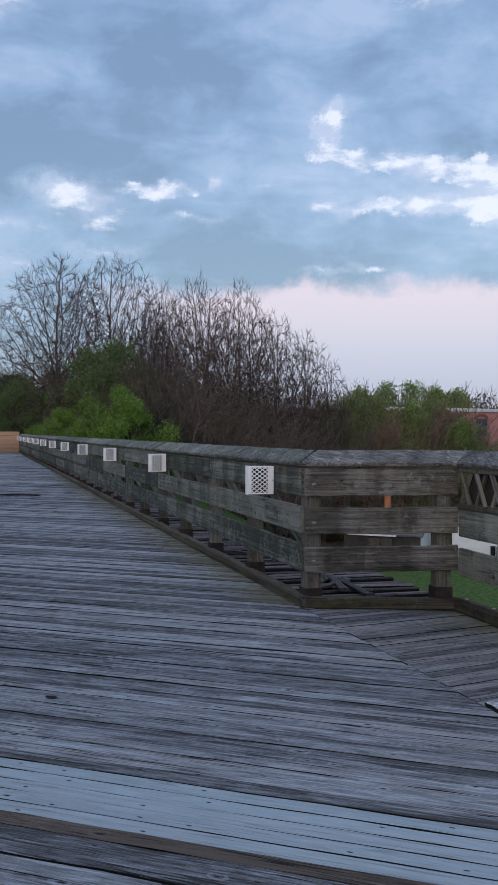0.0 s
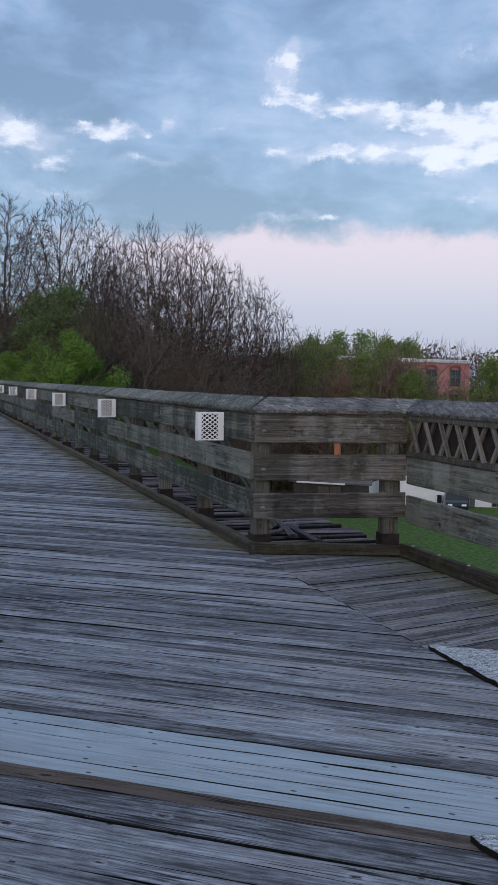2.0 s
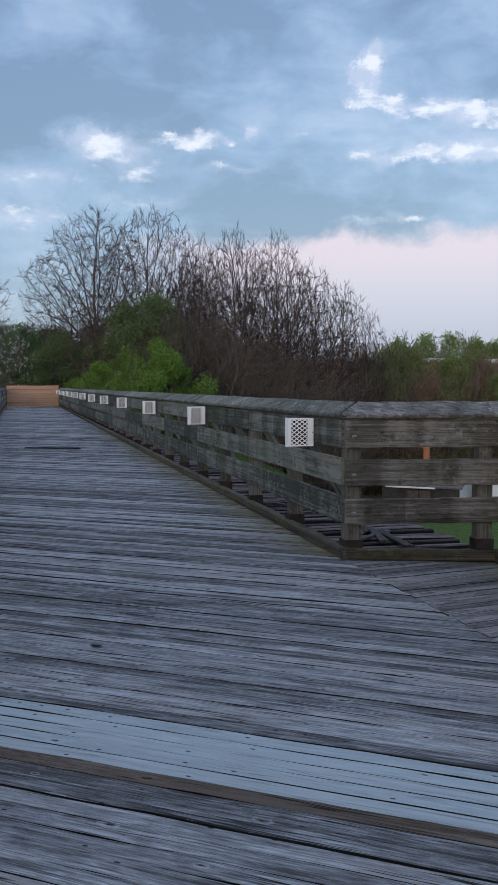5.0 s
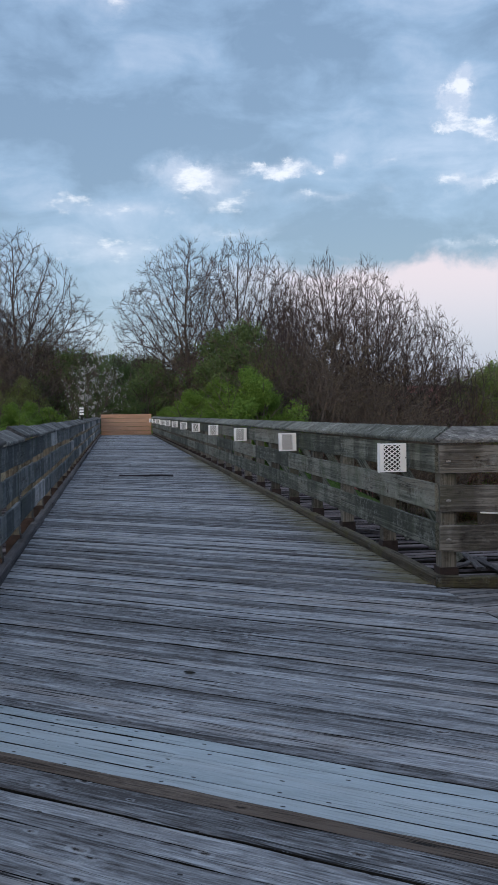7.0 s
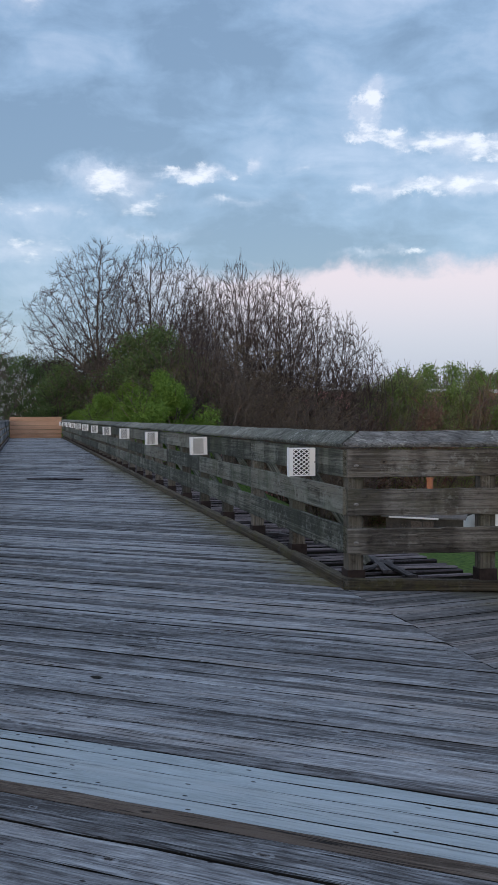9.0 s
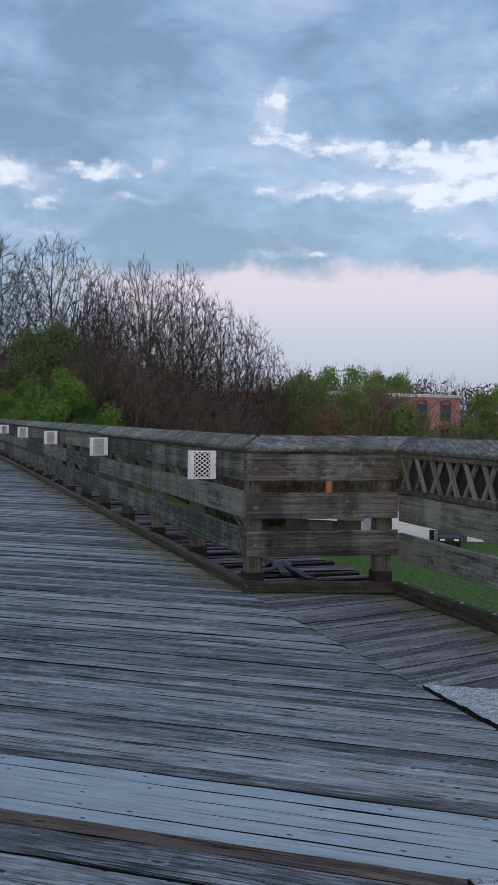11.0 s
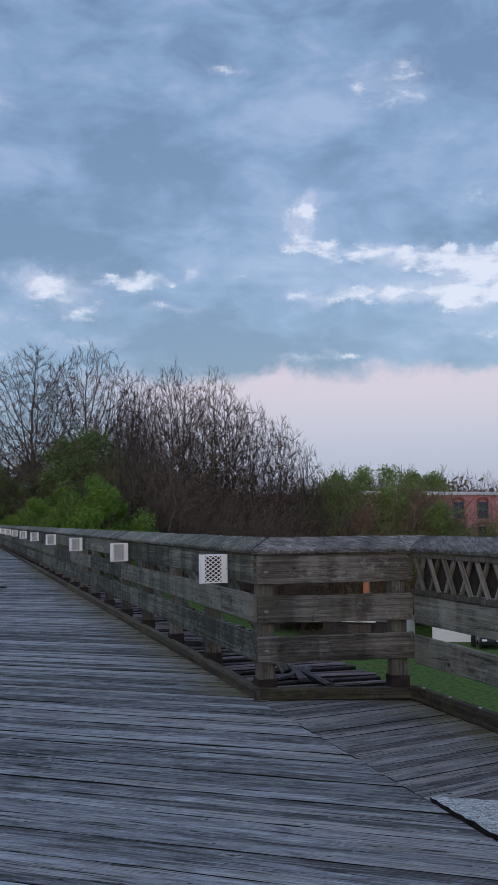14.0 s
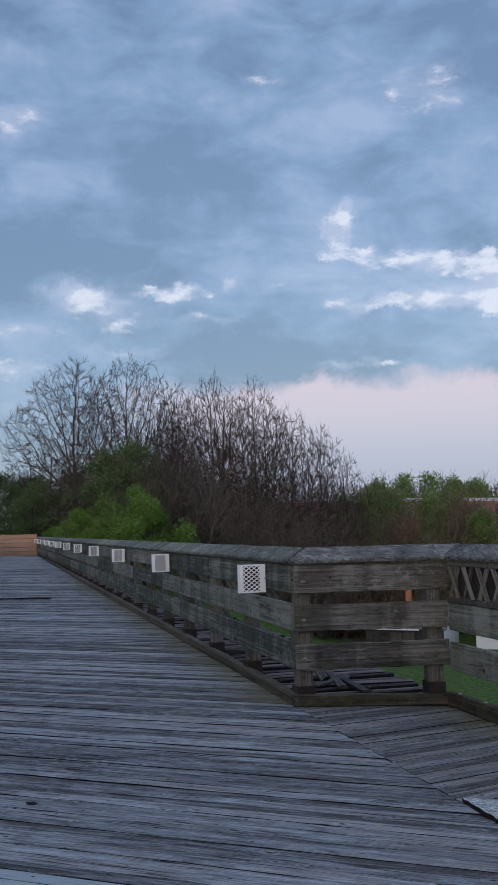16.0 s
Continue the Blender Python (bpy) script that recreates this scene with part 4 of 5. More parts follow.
def bare_tree(seed, height, stems, twig, buds=None, low=0.3, wide=7.5, count=1500, shell=0.6, least=0.0155, ends=4):
    """A leafless tree: stems that part into limbs, limbs into branches, down to fine twigs with buds."""
    w = Wood(seed, least)
    r = w.r
    goals = crown_points(r, count, height, low, wide, shell)
    starts = []
    for s in range(stems):
        a = 6.28 * s / stems + r.uniform(-0.5, 0.5)
        tilt = (0.16 if stems > 1 else 0.03) * r.uniform(0.7, 1.3)
        p, back = Vector((math.cos(a) * 0.25 * (stems > 1), math.sin(a) * 0.25 * (stems > 1), 0.0)), -1
        while p.z < height * (low * 0.9 + 0.05 * (s % 2)):
            starts.append((tuple(p), back))
            back = len(starts) - 1
            p = p + Vector((math.cos(a) * tilt + r.gauss(0, 0.07), math.sin(a) * tilt + r.gauss(0, 0.07), 1.0)) * 0.7
        starts.append((tuple(p), back))
    place, parent = fill_crown(w, goals, starts, 0.45, height * 0.5, 0.58, 0.05, round(height * (1.0 - low) * 2.15))
    place = [Vector(p) for p in place]
    n = len(place)
    kids, girth = [0] * n, [0.0] * n
    for k in range(n - 1, -1, -1):
        girth[k] = max(least, girth[k] ** (1 / 2.2)) if girth[k] else least
        if parent[k] >= 0:
            kids[parent[k]] += 1
            girth[parent[k]] += girth[k] ** 2.2
    tips = []
    for k in range(n):
        if parent[k] < 0:
            continue
        ra, rb = min(girth[parent[k]], girth[k] * 1.3), girth[k]
        w.tube(w.limb if rb > 0.06 else w.twig, place[parent[k]], place[k], ra, rb, 7 if rb > 0.12 else 5 if rb > 0.05 else 3)
        if rb > 0.045:
            continue
        d = (place[k] - place[parent[k]]).normalized()
        for _ in range(ends if not kids[k] else 1 if r.random() < 0.7 else 0):
            e = (d * 1.1 + Vector((r.gauss(0, 0.45), r.gauss(0, 0.45), r.gauss(0.12, 0.35)))).normalized()
            long = r.uniform(0.5, 1.2)
            mid = place[k] + e * long * 0.55
            e2 = (e + Vector((r.gauss(0, 0.2), r.gauss(0, 0.2), r.gauss(0.08, 0.2)))).normalized()
            end = mid + e2 * long * 0.5
            w.tube(w.twig, place[k], mid, least * 0.9, least * 0.75, 3)
            w.spike(mid, end, least * 0.75)
            for f in (r.uniform(0.3, 0.6), 1.0)[:1 + (r.random() < 0.5)]:
                e3 = (e + Vector((r.gauss(0, 0.6), r.gauss(0, 0.6), r.gauss(0.05, 0.5)))).normalized()
                w.spike(place[k] + (mid - place[k]) * f, place[k] + (mid - place[k]) * f + e3 * long * r.uniform(0.3, 0.55), least * 0.65)
            tips.append(end)
    if buds:
        for p in tips:
            if r.random() < 0.35:
                w.blade(p, 0.055)
    return w.meshes("bare_tree", M_BARK, twig, buds), max(v[2] for v in w.twig[0])


def leafy_tree(seed, height, radius, leaf_mat, leaves, size, twig, whips=3, lumps=46):
    """A tree or bush in leaf down to the ground: limbs inside, and a lumpy crown of small leaves with gaps."""
    w = Wood(seed)
    r = w.r
    tips = []
    for s in range(5):
        a = 6.28 * s / 5 + r.uniform(-0.4, 0.4)
        w.grow(Vector((math.cos(a) * 0.2, math.sin(a) * 0.2, 0)), Vector((math.cos(a) * 0.35, math.sin(a) * 0.35, 1)).normalized(), height * 0.75, 0.09, 1, tips, 0.03, 40, 0.2, 5)
    clumps = []
    for _ in range(lumps):
        f = r.random() ** 0.8
        wide = radius * (0.75 + 0.45 * math.sin(3.1 * min(1, f + 0.1))) * (1.0 if f < 0.6 else 1.0 - 0.85 * ((f - 0.6) / 0.4) ** 1.6)
        a, q = r.uniform(0, 6.28), math.sqrt(r.random())
        size_c = radius * r.uniform(0.16, 0.36) * (1.15 - 0.4 * f)
        clumps.append((Vector((math.cos(a) * q * wide, math.sin(a) * q * wide, height * (0.03 + 0.9 * f))), size_c))
    total = sum(q * q for _, q in clumps)
    for c, q in clumps:
        for _ in range(int(leaves * q * q / total)):
            n = Vector((r.gauss(0, 1), r.gauss(0, 1), r.gauss(0, 0.85))).normalized()
            p = c + n * q * (r.random() ** 0.45 + max(0, r.gauss(0, 0.13)))
            if p.z > 0.05:
                w.blade(p, size * r.uniform(0.6, 1.3))
    for _ in range(whips):
        c, q = r.choice(clumps[-20:])
        w.grow(c, Vector((r.gauss(0, 0.2), r.gauss(0, 0.2), 1)).normalized(), height * r.uniform(0.12, 0.25), 0.03, 1, tips, 0.05, 40, 0.1, 5)
    return w.meshes("leafy_tree", M_BARK, twig, leaf_mat), max(v[2] for v in w.leaves[0])


def thicket(seed, height, stems, radius, twig, leaf_mat=None, leaves=0, size=0.1, low=0.1, at_tips=0.3):
    """A dense many-stemmed shrub: whips fanning up from the ground, with leaf clumps among them."""
    w = Wood(seed)
    tips = []
    for s in range(stems):
        a, q = w.r.uniform(0, 6.28), radius * math.sqrt(w.r.random())
        d = Vector((math.cos(a) * 0.22, math.sin(a) * 0.22, 1)).normalized()
        w.grow(Vector((math.cos(a) * q, math.sin(a) * q, 0)), d, height * w.r.uniform(0.55, 0.85), 0.055, 2, tips, 0.04, 44, 0.15, 5)
    top = max(v[2] for v in w.twig[0])
    if leaf_mat:
        clumps = []
        for _ in range(max(12, leaves // 90)):
            a, q = w.r.uniform(0, 6.28), radius * 1.15 * w.r.random() ** 0.5
            z = top * (low + (0.95 - low) * w.r.random()) * (1 - 0.35 * (q / radius / 1.15) ** 2)
            clumps.append((Vector((math.cos(a) * q, math.sin(a) * q, z)), w.r.uniform(0.35, 0.95) * radius * 0.32))
        for _ in range(leaves):
            if w.r.random() < at_tips and tips:
                p = w.r.choice(tips) + Vector((w.r.gauss(0, 0.12), w.r.gauss(0, 0.12), w.r.gauss(0, 0.12)))
            else:
                c, q = w.r.choice(clumps)
                p = c + Vector((w.r.gauss(0, 1), w.r.gauss(0, 1), w.r.gauss(0, 0.7))) * (q * 0.6)
            if p.z > 0.05:
                w.blade(p, size * w.r.uniform(0.6, 1.3))
    return w.meshes("shrub", M_BARK, twig, leaf_mat), top


def plant(kind, meshes, top, x, y, crest, turn, wide=1.0, label="", category="tree", group=""):
    """Stands a plant on the ground so that its top reaches the height crest."""
    z = ground_height(x, y) - 0.1
    s = (crest - z) / top
    thing = empty(kind, Matrix.LocRotScale((x, y, z), Euler((0, 0, turn)), (s * wide, s * wide, s)))
    for nm, me in meshes.items():
        put(nm, me, thing)
    return tagged(thing, label, category, group)


rw = random.Random(12)
bare = [bare_tree(300 + i, 20.0, 1, M_TWIG, M_LEAF_BUD, (0.32, 0.28, 0.36)[i], (7.4, 7.0, 6.0)[i], (3200, 2900, 2400)[i]) for i in range(3)]
bushy = [bare_tree(320 + i, 16.0, (1, 2, 1)[i], M_TWIG_PURPLE, M_LEAF_BUD, (0.24, 0.2, 0.28)[i], (4.8, 5.2, 4.5)[i], 2100, 0.2, 0.0145, 2) for i in range(3)]
brown = [thicket(340 + i, 8.0, 8, 2.4, M_TWIG_BROWN, M_LEAF_BUD, 3200, 0.09, 0.05, 0.5) for i in range(2)]
red = [leafy_tree(345, 9.0, 2.8, M_LEAF_RUST, 12000, 0.09, M_TWIG_RED, 14, 110)]
green = [leafy_tree(350 + i, 6.0, 2.6, M_LEAF, 16000, 0.09, M_TWIG_BROWN, 0) for i in range(3)]
olive = [leafy_tree(360 + i, 10.0, 3.0, M_LEAF_OLIVE, 14000, 0.112, M_TWIG_BROWN, 8, 90) for i in range(3)]
dark = [leafy_tree(370 + i, 10.0, 3.6, M_LEAF_DARK, 11000, 0.14, M_TWIG_BROWN, 5, 90) for i in range(2)]
hedge_olive = [thicket(390 + i, 10.0, 8, 2.2, M_TWIG_BROWN, M_LEAF_OLIVE, 11000, 0.085, 0.1, 0.55) if i else leafy_tree(390, 10.0, 2.8, M_LEAF_OLIVE, 10000, 0.09, M_TWIG_BROWN, 16, 110) for i in range(3)]
hedge_green = [leafy_tree(394 + i, 8.0, 2.6, M_LEAF_VALLEY, 14500, 0.096, M_TWIG_BROWN, 5, 100) for i in range(2)]
bloom = thicket(380, 6.0, 5, 0.8, M_TWIG_BROWN, M_BLOSSOM, 2400, 0.075, 0.35, 0.6)

# tall leafless trees beyond the barrier
for x, y, crest, which, wide in ((-8.6, 84, 17.8, 0, 1.0), (-15.5, 92, 17.0, 1, 1.0), (6.4, 84, 17.4, 0, 0.98), (11.3, 87, 18.4, 1, 0.85), (1.2, 104, 9.0, 2, 0.7), (-22, 84, 16, 2, 1.0)):
    plant("bare_tree", *bare[which], x, y, crest, rw.uniform(0, 6), wide, "tall leafless grey-brown tree in early spring", group="woods")
for x, y, crest, which, wide in ((15.2, 83, 15.0, 2, 0.62), (18.4, 82, 16.2, 1, 0.6), (21.9, 82, 15.6, 2, 0.66), (25.2, 82, 13.2, 1, 0.62), (28.0, 82, 11.2, 2, 0.7)):
    plant("bare_tree", *bare[which], x, y, crest, rw.uniform(0, 6), wide, "round-crowned leafless tree with purple-brown twigs", group="woods")
for x, y, crest, wide in ((13.4, 83, 13.8, 0.8), (30.2, 83, 8.2, 0.9), (16.8, 87, 14.4, 0.9), (20.4, 87, 15.2, 0.9), (24.0, 87, 13.6, 0.9),
                          (-10.0, 81, 11.6, 0.8), (-5.4, 84, 10.2, 0.8), (-12.4, 86, 13.6, 0.9), (-7.4, 88, 12.4, 0.9), (-3.4, 90, 8.6, 0.8), (4.4, 88, 10.4, 0.8)):
    plant("bare_tree", *rw.choice(bushy), x, y, crest, rw.uniform(0, 6), wide, "many-stemmed leafless tree with purple-brown twigs", group="woods")
plant("bare_tree", *bushy[2], 12.9, 73, 11.0, 1.3, 0.55, "slender leafless tree with a pale brown trunk", group="woods")
# brown scrub
for x, y, crest in ((5.0, 79, 8.6), (6.6, 81, 8.2), (-7.5, 80, 9.8), (-11, 78, 9.6), (-5.6, 82, 8.4), (-9.4, 82, 10.2), (-5.4, 77, 7.0), (-8.2, 76, 6.6), (-11.5, 75, 7.2), (13, 72, 6.5), (15.6, 72, 6.6), (18, 73, 5.8), (20.2, 73, 4.4), (22.8, 74, 2.4), (25.4, 78, 2.4), (28, 82, 2.2), (14.5, 76, 8.0), (17.4, 76, 8.4), (20.2, 76, 8.0), (22.6, 78, 6.4), (31, 84, 2.2), (16, 84, 9.6), (19.4, 84, 10.0), (12, 75, 8.2)):
    plant("shrub", *rw.choice(brown), x, y, crest, rw.uniform(0, 6), rw.uniform(0.8, 1.1), "brown leafless scrub thicket", "shrub", "woods")
# fresh green bushes near the end of the railing
for x, y, crest in ((3.9, 75, 2.2), (5.4, 71, 3.4), (7.0, 69, 2.6), (9.4, 68, 5.0), (11.0, 69, 3.2), (7.8, 74, 4.4), (6.0, 76, 3.4), (8.4, 70, 3.0), (-4.8, 70, 2.2), (-7.2, 68, 2.5), (-9.8, 67, 2.8), (-6.2, 72, 2.6)):
    plant("shrub", *rw.choice(green), x, y, crest, rw.uniform(0, 6), rw.uniform(0.9, 1.2), "bush in bright fresh green leaf", "shrub", "woods")
for x, y, crest in ((-12.5, 68, 3.6), (-3.0, 74, 2.0), (-6.8, 74, 4.6), (-5.2, 82, 6.4), (-9.0, 73, 5.0), (11.8, 75, 6.0)):
    plant("shrub", *rw.choice(olive), x, y, crest, rw.uniform(0, 6), 1.0, "olive-green budding shrub beside the bridge", "shrub", "woods")
for x, y, crest in ((-3.2, 100, 8.4), (0.4, 118, 9.4), (3.6, 104, 8.2), (-7.5, 104, 9.6), (7.5, 106, 8.8), (1.6, 96, 5.2), (-0.8, 97, 5.4), (4.8, 94, 6.2), (-4.8, 92, 6.2), (-2.0, 126, 9.8), (3.2, 128, 9.6), (-11, 96, 8.2), (-16, 90, 7.6), (11.5, 96, 7.4), (0.2, 90, 4.4), (1.2, 100, 7.0), (-3.8, 80, 7.2), (3.0, 80, 6.2), (-1.8, 84, 4.8), (8.6, 79, 8.8), (10.6, 78, 9.4), (9.6, 76, 7.4), (3.4, 87, 6.4), (12.4, 78, 7.6)):
    plant("shrub", *rw.choice(dark), x, y, crest, rw.uniform(0, 6), rw.uniform(0.9, 1.2), "dark green leafy tree in the shade of the woods", "tree", "woods")
plant("blossom_tree", *bloom, -2.1, 73, 6.0, 1.0, 0.7, "small tree in white blossom", "tree", "woods")
# mixed hedge in the valley, in front of the mill
hedge = [(33, 89.5, 4.9, "o"), (35.8, 89.5, 5.5, "o"), (38.2, 90, 5.6, "g"), (40.6, 89.5, 5.6, "o"), (42.2, 89.5, 5.5, "o"), (43.8, 89, 5.3, "o"), (44.8, 90, 5.1, "g"), (31, 86, 3.4, "g"), (26, 88, 3.6, "b"), (24.5, 86, 3.2, "b"), (27, 84, 2.8, "b"), (25.6, 82, 2.2, "b"), (28.2, 82.5, 2.6, "b"), (28, 88, 3.4, "b"), (30.2, 87, 3.4, "b"), (29.0, 85, 2.6, "r"), (32.2, 88, 5.1, "o"), (34.2, 88, 5.7, "o"), (35.2, 87, 4.7, "g"), (37.1, 88, 5.6, "o"), (38.5, 88, 5.6, "o"), (40, 88, 5.7, "o"), (41, 87, 4.9, "g"), (43, 88, 5.4, "o"), (44.2, 87, 4.7, "r"), (45.4, 89, 5.5, "o"), (46.2, 89, 4.9, "o"),
         (30.8, 83, 1.6, "r"), (32.9, 83, 3.3, "o"), (34.3, 83, 2.9, "b"), (36.0, 82, 2.9, "r"), (38, 82, 3.6, "o"), (40.3, 84, 3.8, "o"), (41.8, 84, 3.1, "r"), (43.2, 84, 3.5, "b"), (44.2, 83, 3.3, "g"), (45.7, 83, 3.8, "o"), (46.4, 87, 4.2, "b"), (47.6, 87, 2.4, "b"), (49.4, 86, 0.6, "b"), (50.3, 86, 0.3, "b"), (51.8, 86, 0.4, "b"),
         (54.2, 85, 4.8, "g"), (55.2, 83, 5.2, "g"), (57, 83, 5.6, "g"), (58.8, 83, 5.5, "g"), (60.4, 85, 5.8, "g"), (62.5, 83, 5.6, "g"), (50.0, 79, 1.6, "b"), (52.4, 79, 3.1, "o"), (54.4, 80, 3.0, "o"),
         (53.1, 131, 8.8, "g"), (57.2, 131, 9.5, "g"), (61.0, 130, 9.6, "g"), (65, 130, 9.0, "g"), (68.2, 130, 8.7, "g")]
pools = {"o": (hedge_olive, "olive-green budding valley tree"), "b": (brown, "brown leafless valley thicket"), "r": (red, "rust-brown budding valley thicket"), "g": (hedge_green, "leafy fresh green valley tree")}
for x, y, crest, c in hedge:
    pool, lab = pools[c]
    plant("shrub", *rw.choice(pool), x, y, crest, rw.uniform(0, 6), rw.uniform(0.8, 1.0), lab, "tree", "valley hedge")
# leafless trees behind the mill
for x, y, crest in ((71.6, 130, 8.9), (74.5, 131, 9.5), (77.5, 130, 9.3), (80.5, 131, 8.5)):
    plant("bare_tree", *bushy[1], x, y, crest, rw.uniform(0, 6), 0.8, "leafless grey-brown tree behind the brick mill", group="valley hedge")
for x, y in ((29.3, 74.0), (30.4, 73.1), (31.6, 72.1), (28.2, 75.0)):
    plant("shrub", *brown[0], x, y, GROUND + 1.1, rw.uniform(0, 6), 3.2, "dark twiggy shrub against the grey house", "shrub", "house shrubs")
# distant woods on the horizon
far_store = Wood(400)
for i in range(26):
    x, y = 60 + i * 9 + far_store.r.uniform(-3, 3), 260 + far_store.r.uniform(-20, 20)
    for _ in range(500):
        far_store.blade(Vector((x + far_store.r.gauss(0, 3.5), y + far_store.r.gauss(0, 3), GROUND + far_store.r.uniform(0, 21 + 2 * math.sin(i)))), 0.8)
tagged(new("distant_woods", raw_mesh("distant_woods", *far_store.leaves, M_LEAF_BUD)), "distant brown-green belt of woods", "woods", kind="stuff")

# ---- valley buildings ----


def window(parent, m, w, h, arched=False):
    """A window on a wall: local x along the wall, y out of it, z up from the sill."""
    win = part("window", block(-w / 2, w / 2, -0.06, 0.02, 0, h), M_GLASS, parent, "", m)
    fr = bmesh.new()
    for x in (-w / 2, 0, w / 2 - 0.08):
        block(x, x + 0.08, 0.02, 0.07, 0, h, 0, fr)
    for z in (0, h * 0.5, h - 0.08):
        block(-w / 2 + 0.081, -0.001, 0.022, 0.066, z, z + 0.08, 0, fr)
        block(0.081, w / 2 - 0.081, 0.022, 0.066, z, z + 0.08, 0, fr)
    part("window_frame", fr, M_ROOF, win)
    if arched:
        ab = bmesh.new()
        n = 7
        for i in range(n):
            t = math.pi * (i + 0.5) / n
            p = Matrix.Translation((math.cos(t) * w * 0.5, 0.0, h + math.sin(t) * w * 0.22)) @ Matrix.Rotation(math.pi / 2 - t, 4, "Y")
            made = bmesh.ops.create_cube(ab, size=1.0, matrix=p @ Matrix.Diagonal((w * 0.26, 0.12, 0.3, 1)))
        part("window_arch", ab, M_BRICK_DARK, win, "dark brick arch")
    return win


mill = empty("brick_mill", Matrix.Translation((70.5, 116.0, GROUND)) @ spin(193))
tagged(mill, "long red brick mill with pale cornice and arched windows", "building")
MILL_L, MILL_H = 44.5, 12.85
part("wall", block(0, MILL_L, -14, 0, -0.6, MILL_H), M_BRICK, mill)
part("cornice", block(-0.2, MILL_L + 0.2, -14.2, 0.2, MILL_H, MILL_H + 0.45, 0.05), M_STONE, mill, "pale cornice")
for col in range(10):
    for z in (3.1, 6.4, 9.7):
        window(mill, Matrix.Translation((2.7 + col * 4.3, 0.02, z)), 1.9, 2.3, True)


def gable_house(name, m, length, depth, eave, ridge, wall_mat, roof_mat, label):
    """A plain house: local x along the ridge, the front at y = 0."""
    thing = tagged(empty(name, m), label, "house")
    prof = [(0, -0.6), (0, eave), (depth / 2, ridge), (depth, eave), (depth, -0.6)]
    bm = bmesh.new()
    a = [bm.verts.new((0, y, z)) for y, z in prof]
    b = [bm.verts.new((length, y, z)) for y, z in prof]
    bm.faces.new(list(reversed(a)))
    bm.faces.new(b)
    for i in range(5):
        j = (i + 1) % 5
        bm.faces.new((a[i], a[j], b[j], b[i]))
    bmesh.ops.recalc_face_normals(bm, faces=bm.faces)
    part("wall", bm, wall_mat, thing)
    for s in (0, 1):
        bm = bmesh.new()
        y0, y1 = (-0.35, depth / 2) if s == 0 else (depth + 0.35, depth / 2)
        z0 = eave - 0.35 * (ridge - eave) / (depth / 2)
        q = [bm.verts.new(p) for p in ((-0.3, y0, z0), (length + 0.3, y0, z0), (length + 0.3, y1, ridge), (-0.3, y1, ridge))]
        q2 = [bm.verts.new(v.co + Vector((0, 0, 0.14))) for v in q]
        bm.faces.new(q)
        bm.faces.new(q2)
        for i in range(4):
            bm.faces.new((q[i], q[(i + 1) % 4], q2[(i + 1) % 4], q2[i]))
        bmesh.ops.recalc_face_normals(bm, faces=bm.faces)
        part("roof", bm, roof_mat, thing)
    return thing


house = gable_house("house", Matrix.Translation((29.3, 75.6, GROUND)) @ spin(-40), 6.5, 5.0, 1.75, 3.2, M_GREYWALL, M_ROOF, "low grey house with shingle roof and orange brick chimney")
part("gutter", block(0.4, 4.6, -0.5, -0.38, 1.5, 1.64, 0.02), M_SIDING, house, "white gutter")
part("gable_panel", block(6.505, 6.53, 0.1, 4.9, -0.3, 1.72), M_SIDING, house, "white gable siding")
part("chimney", block(3.3, 3.75, 0.6, 1.05, 2.0, 4.75, 0.03), M_CHIMNEY, house, "orange brick chimney")
part("chimney_cap", block(3.25, 3.8, 0.55, 1.1, 4.753, 4.83, 0.02), M_CHIMNEY, house)
for x in (2.6, 3.6):
    part("fence_panel", block(x, x + 0.9, -1.4, -1.34, -0.3, 1.4, 0.01), M_BARK, house, "grey fence panel")

garage = gable_house("garage", Matrix.Translation((36.9, 71.0, GROUND)) @ spin(-31), 17.0, 7.0, 2.5, 3.2, M_SIDING, M_ROOF, "long white-sided building with a dark roof")
for z in range(11):
    part("siding_board", block(0.02, 16.98, -0.022, -0.004, 0.12 + z * 0.205, 0.30 + z * 0.205), M_SIDING, garage)
part("grey_panel", block(5.05, 5.6, -0.05, -0.024, -0.2, 2.4), M_GREYWALL, garage, "grey siding panel")
part("corner_board", block(5.62, 6.05, -0.07, -0.024, -0.2, 2.4), M_ROOF, garage, "dark corner board")
for x in (7.8, 12.2, 15.0):
    window(garage, Matrix.Translation((x, -0.025, 0.12)) @ spin(180), 0.85, 0.5)


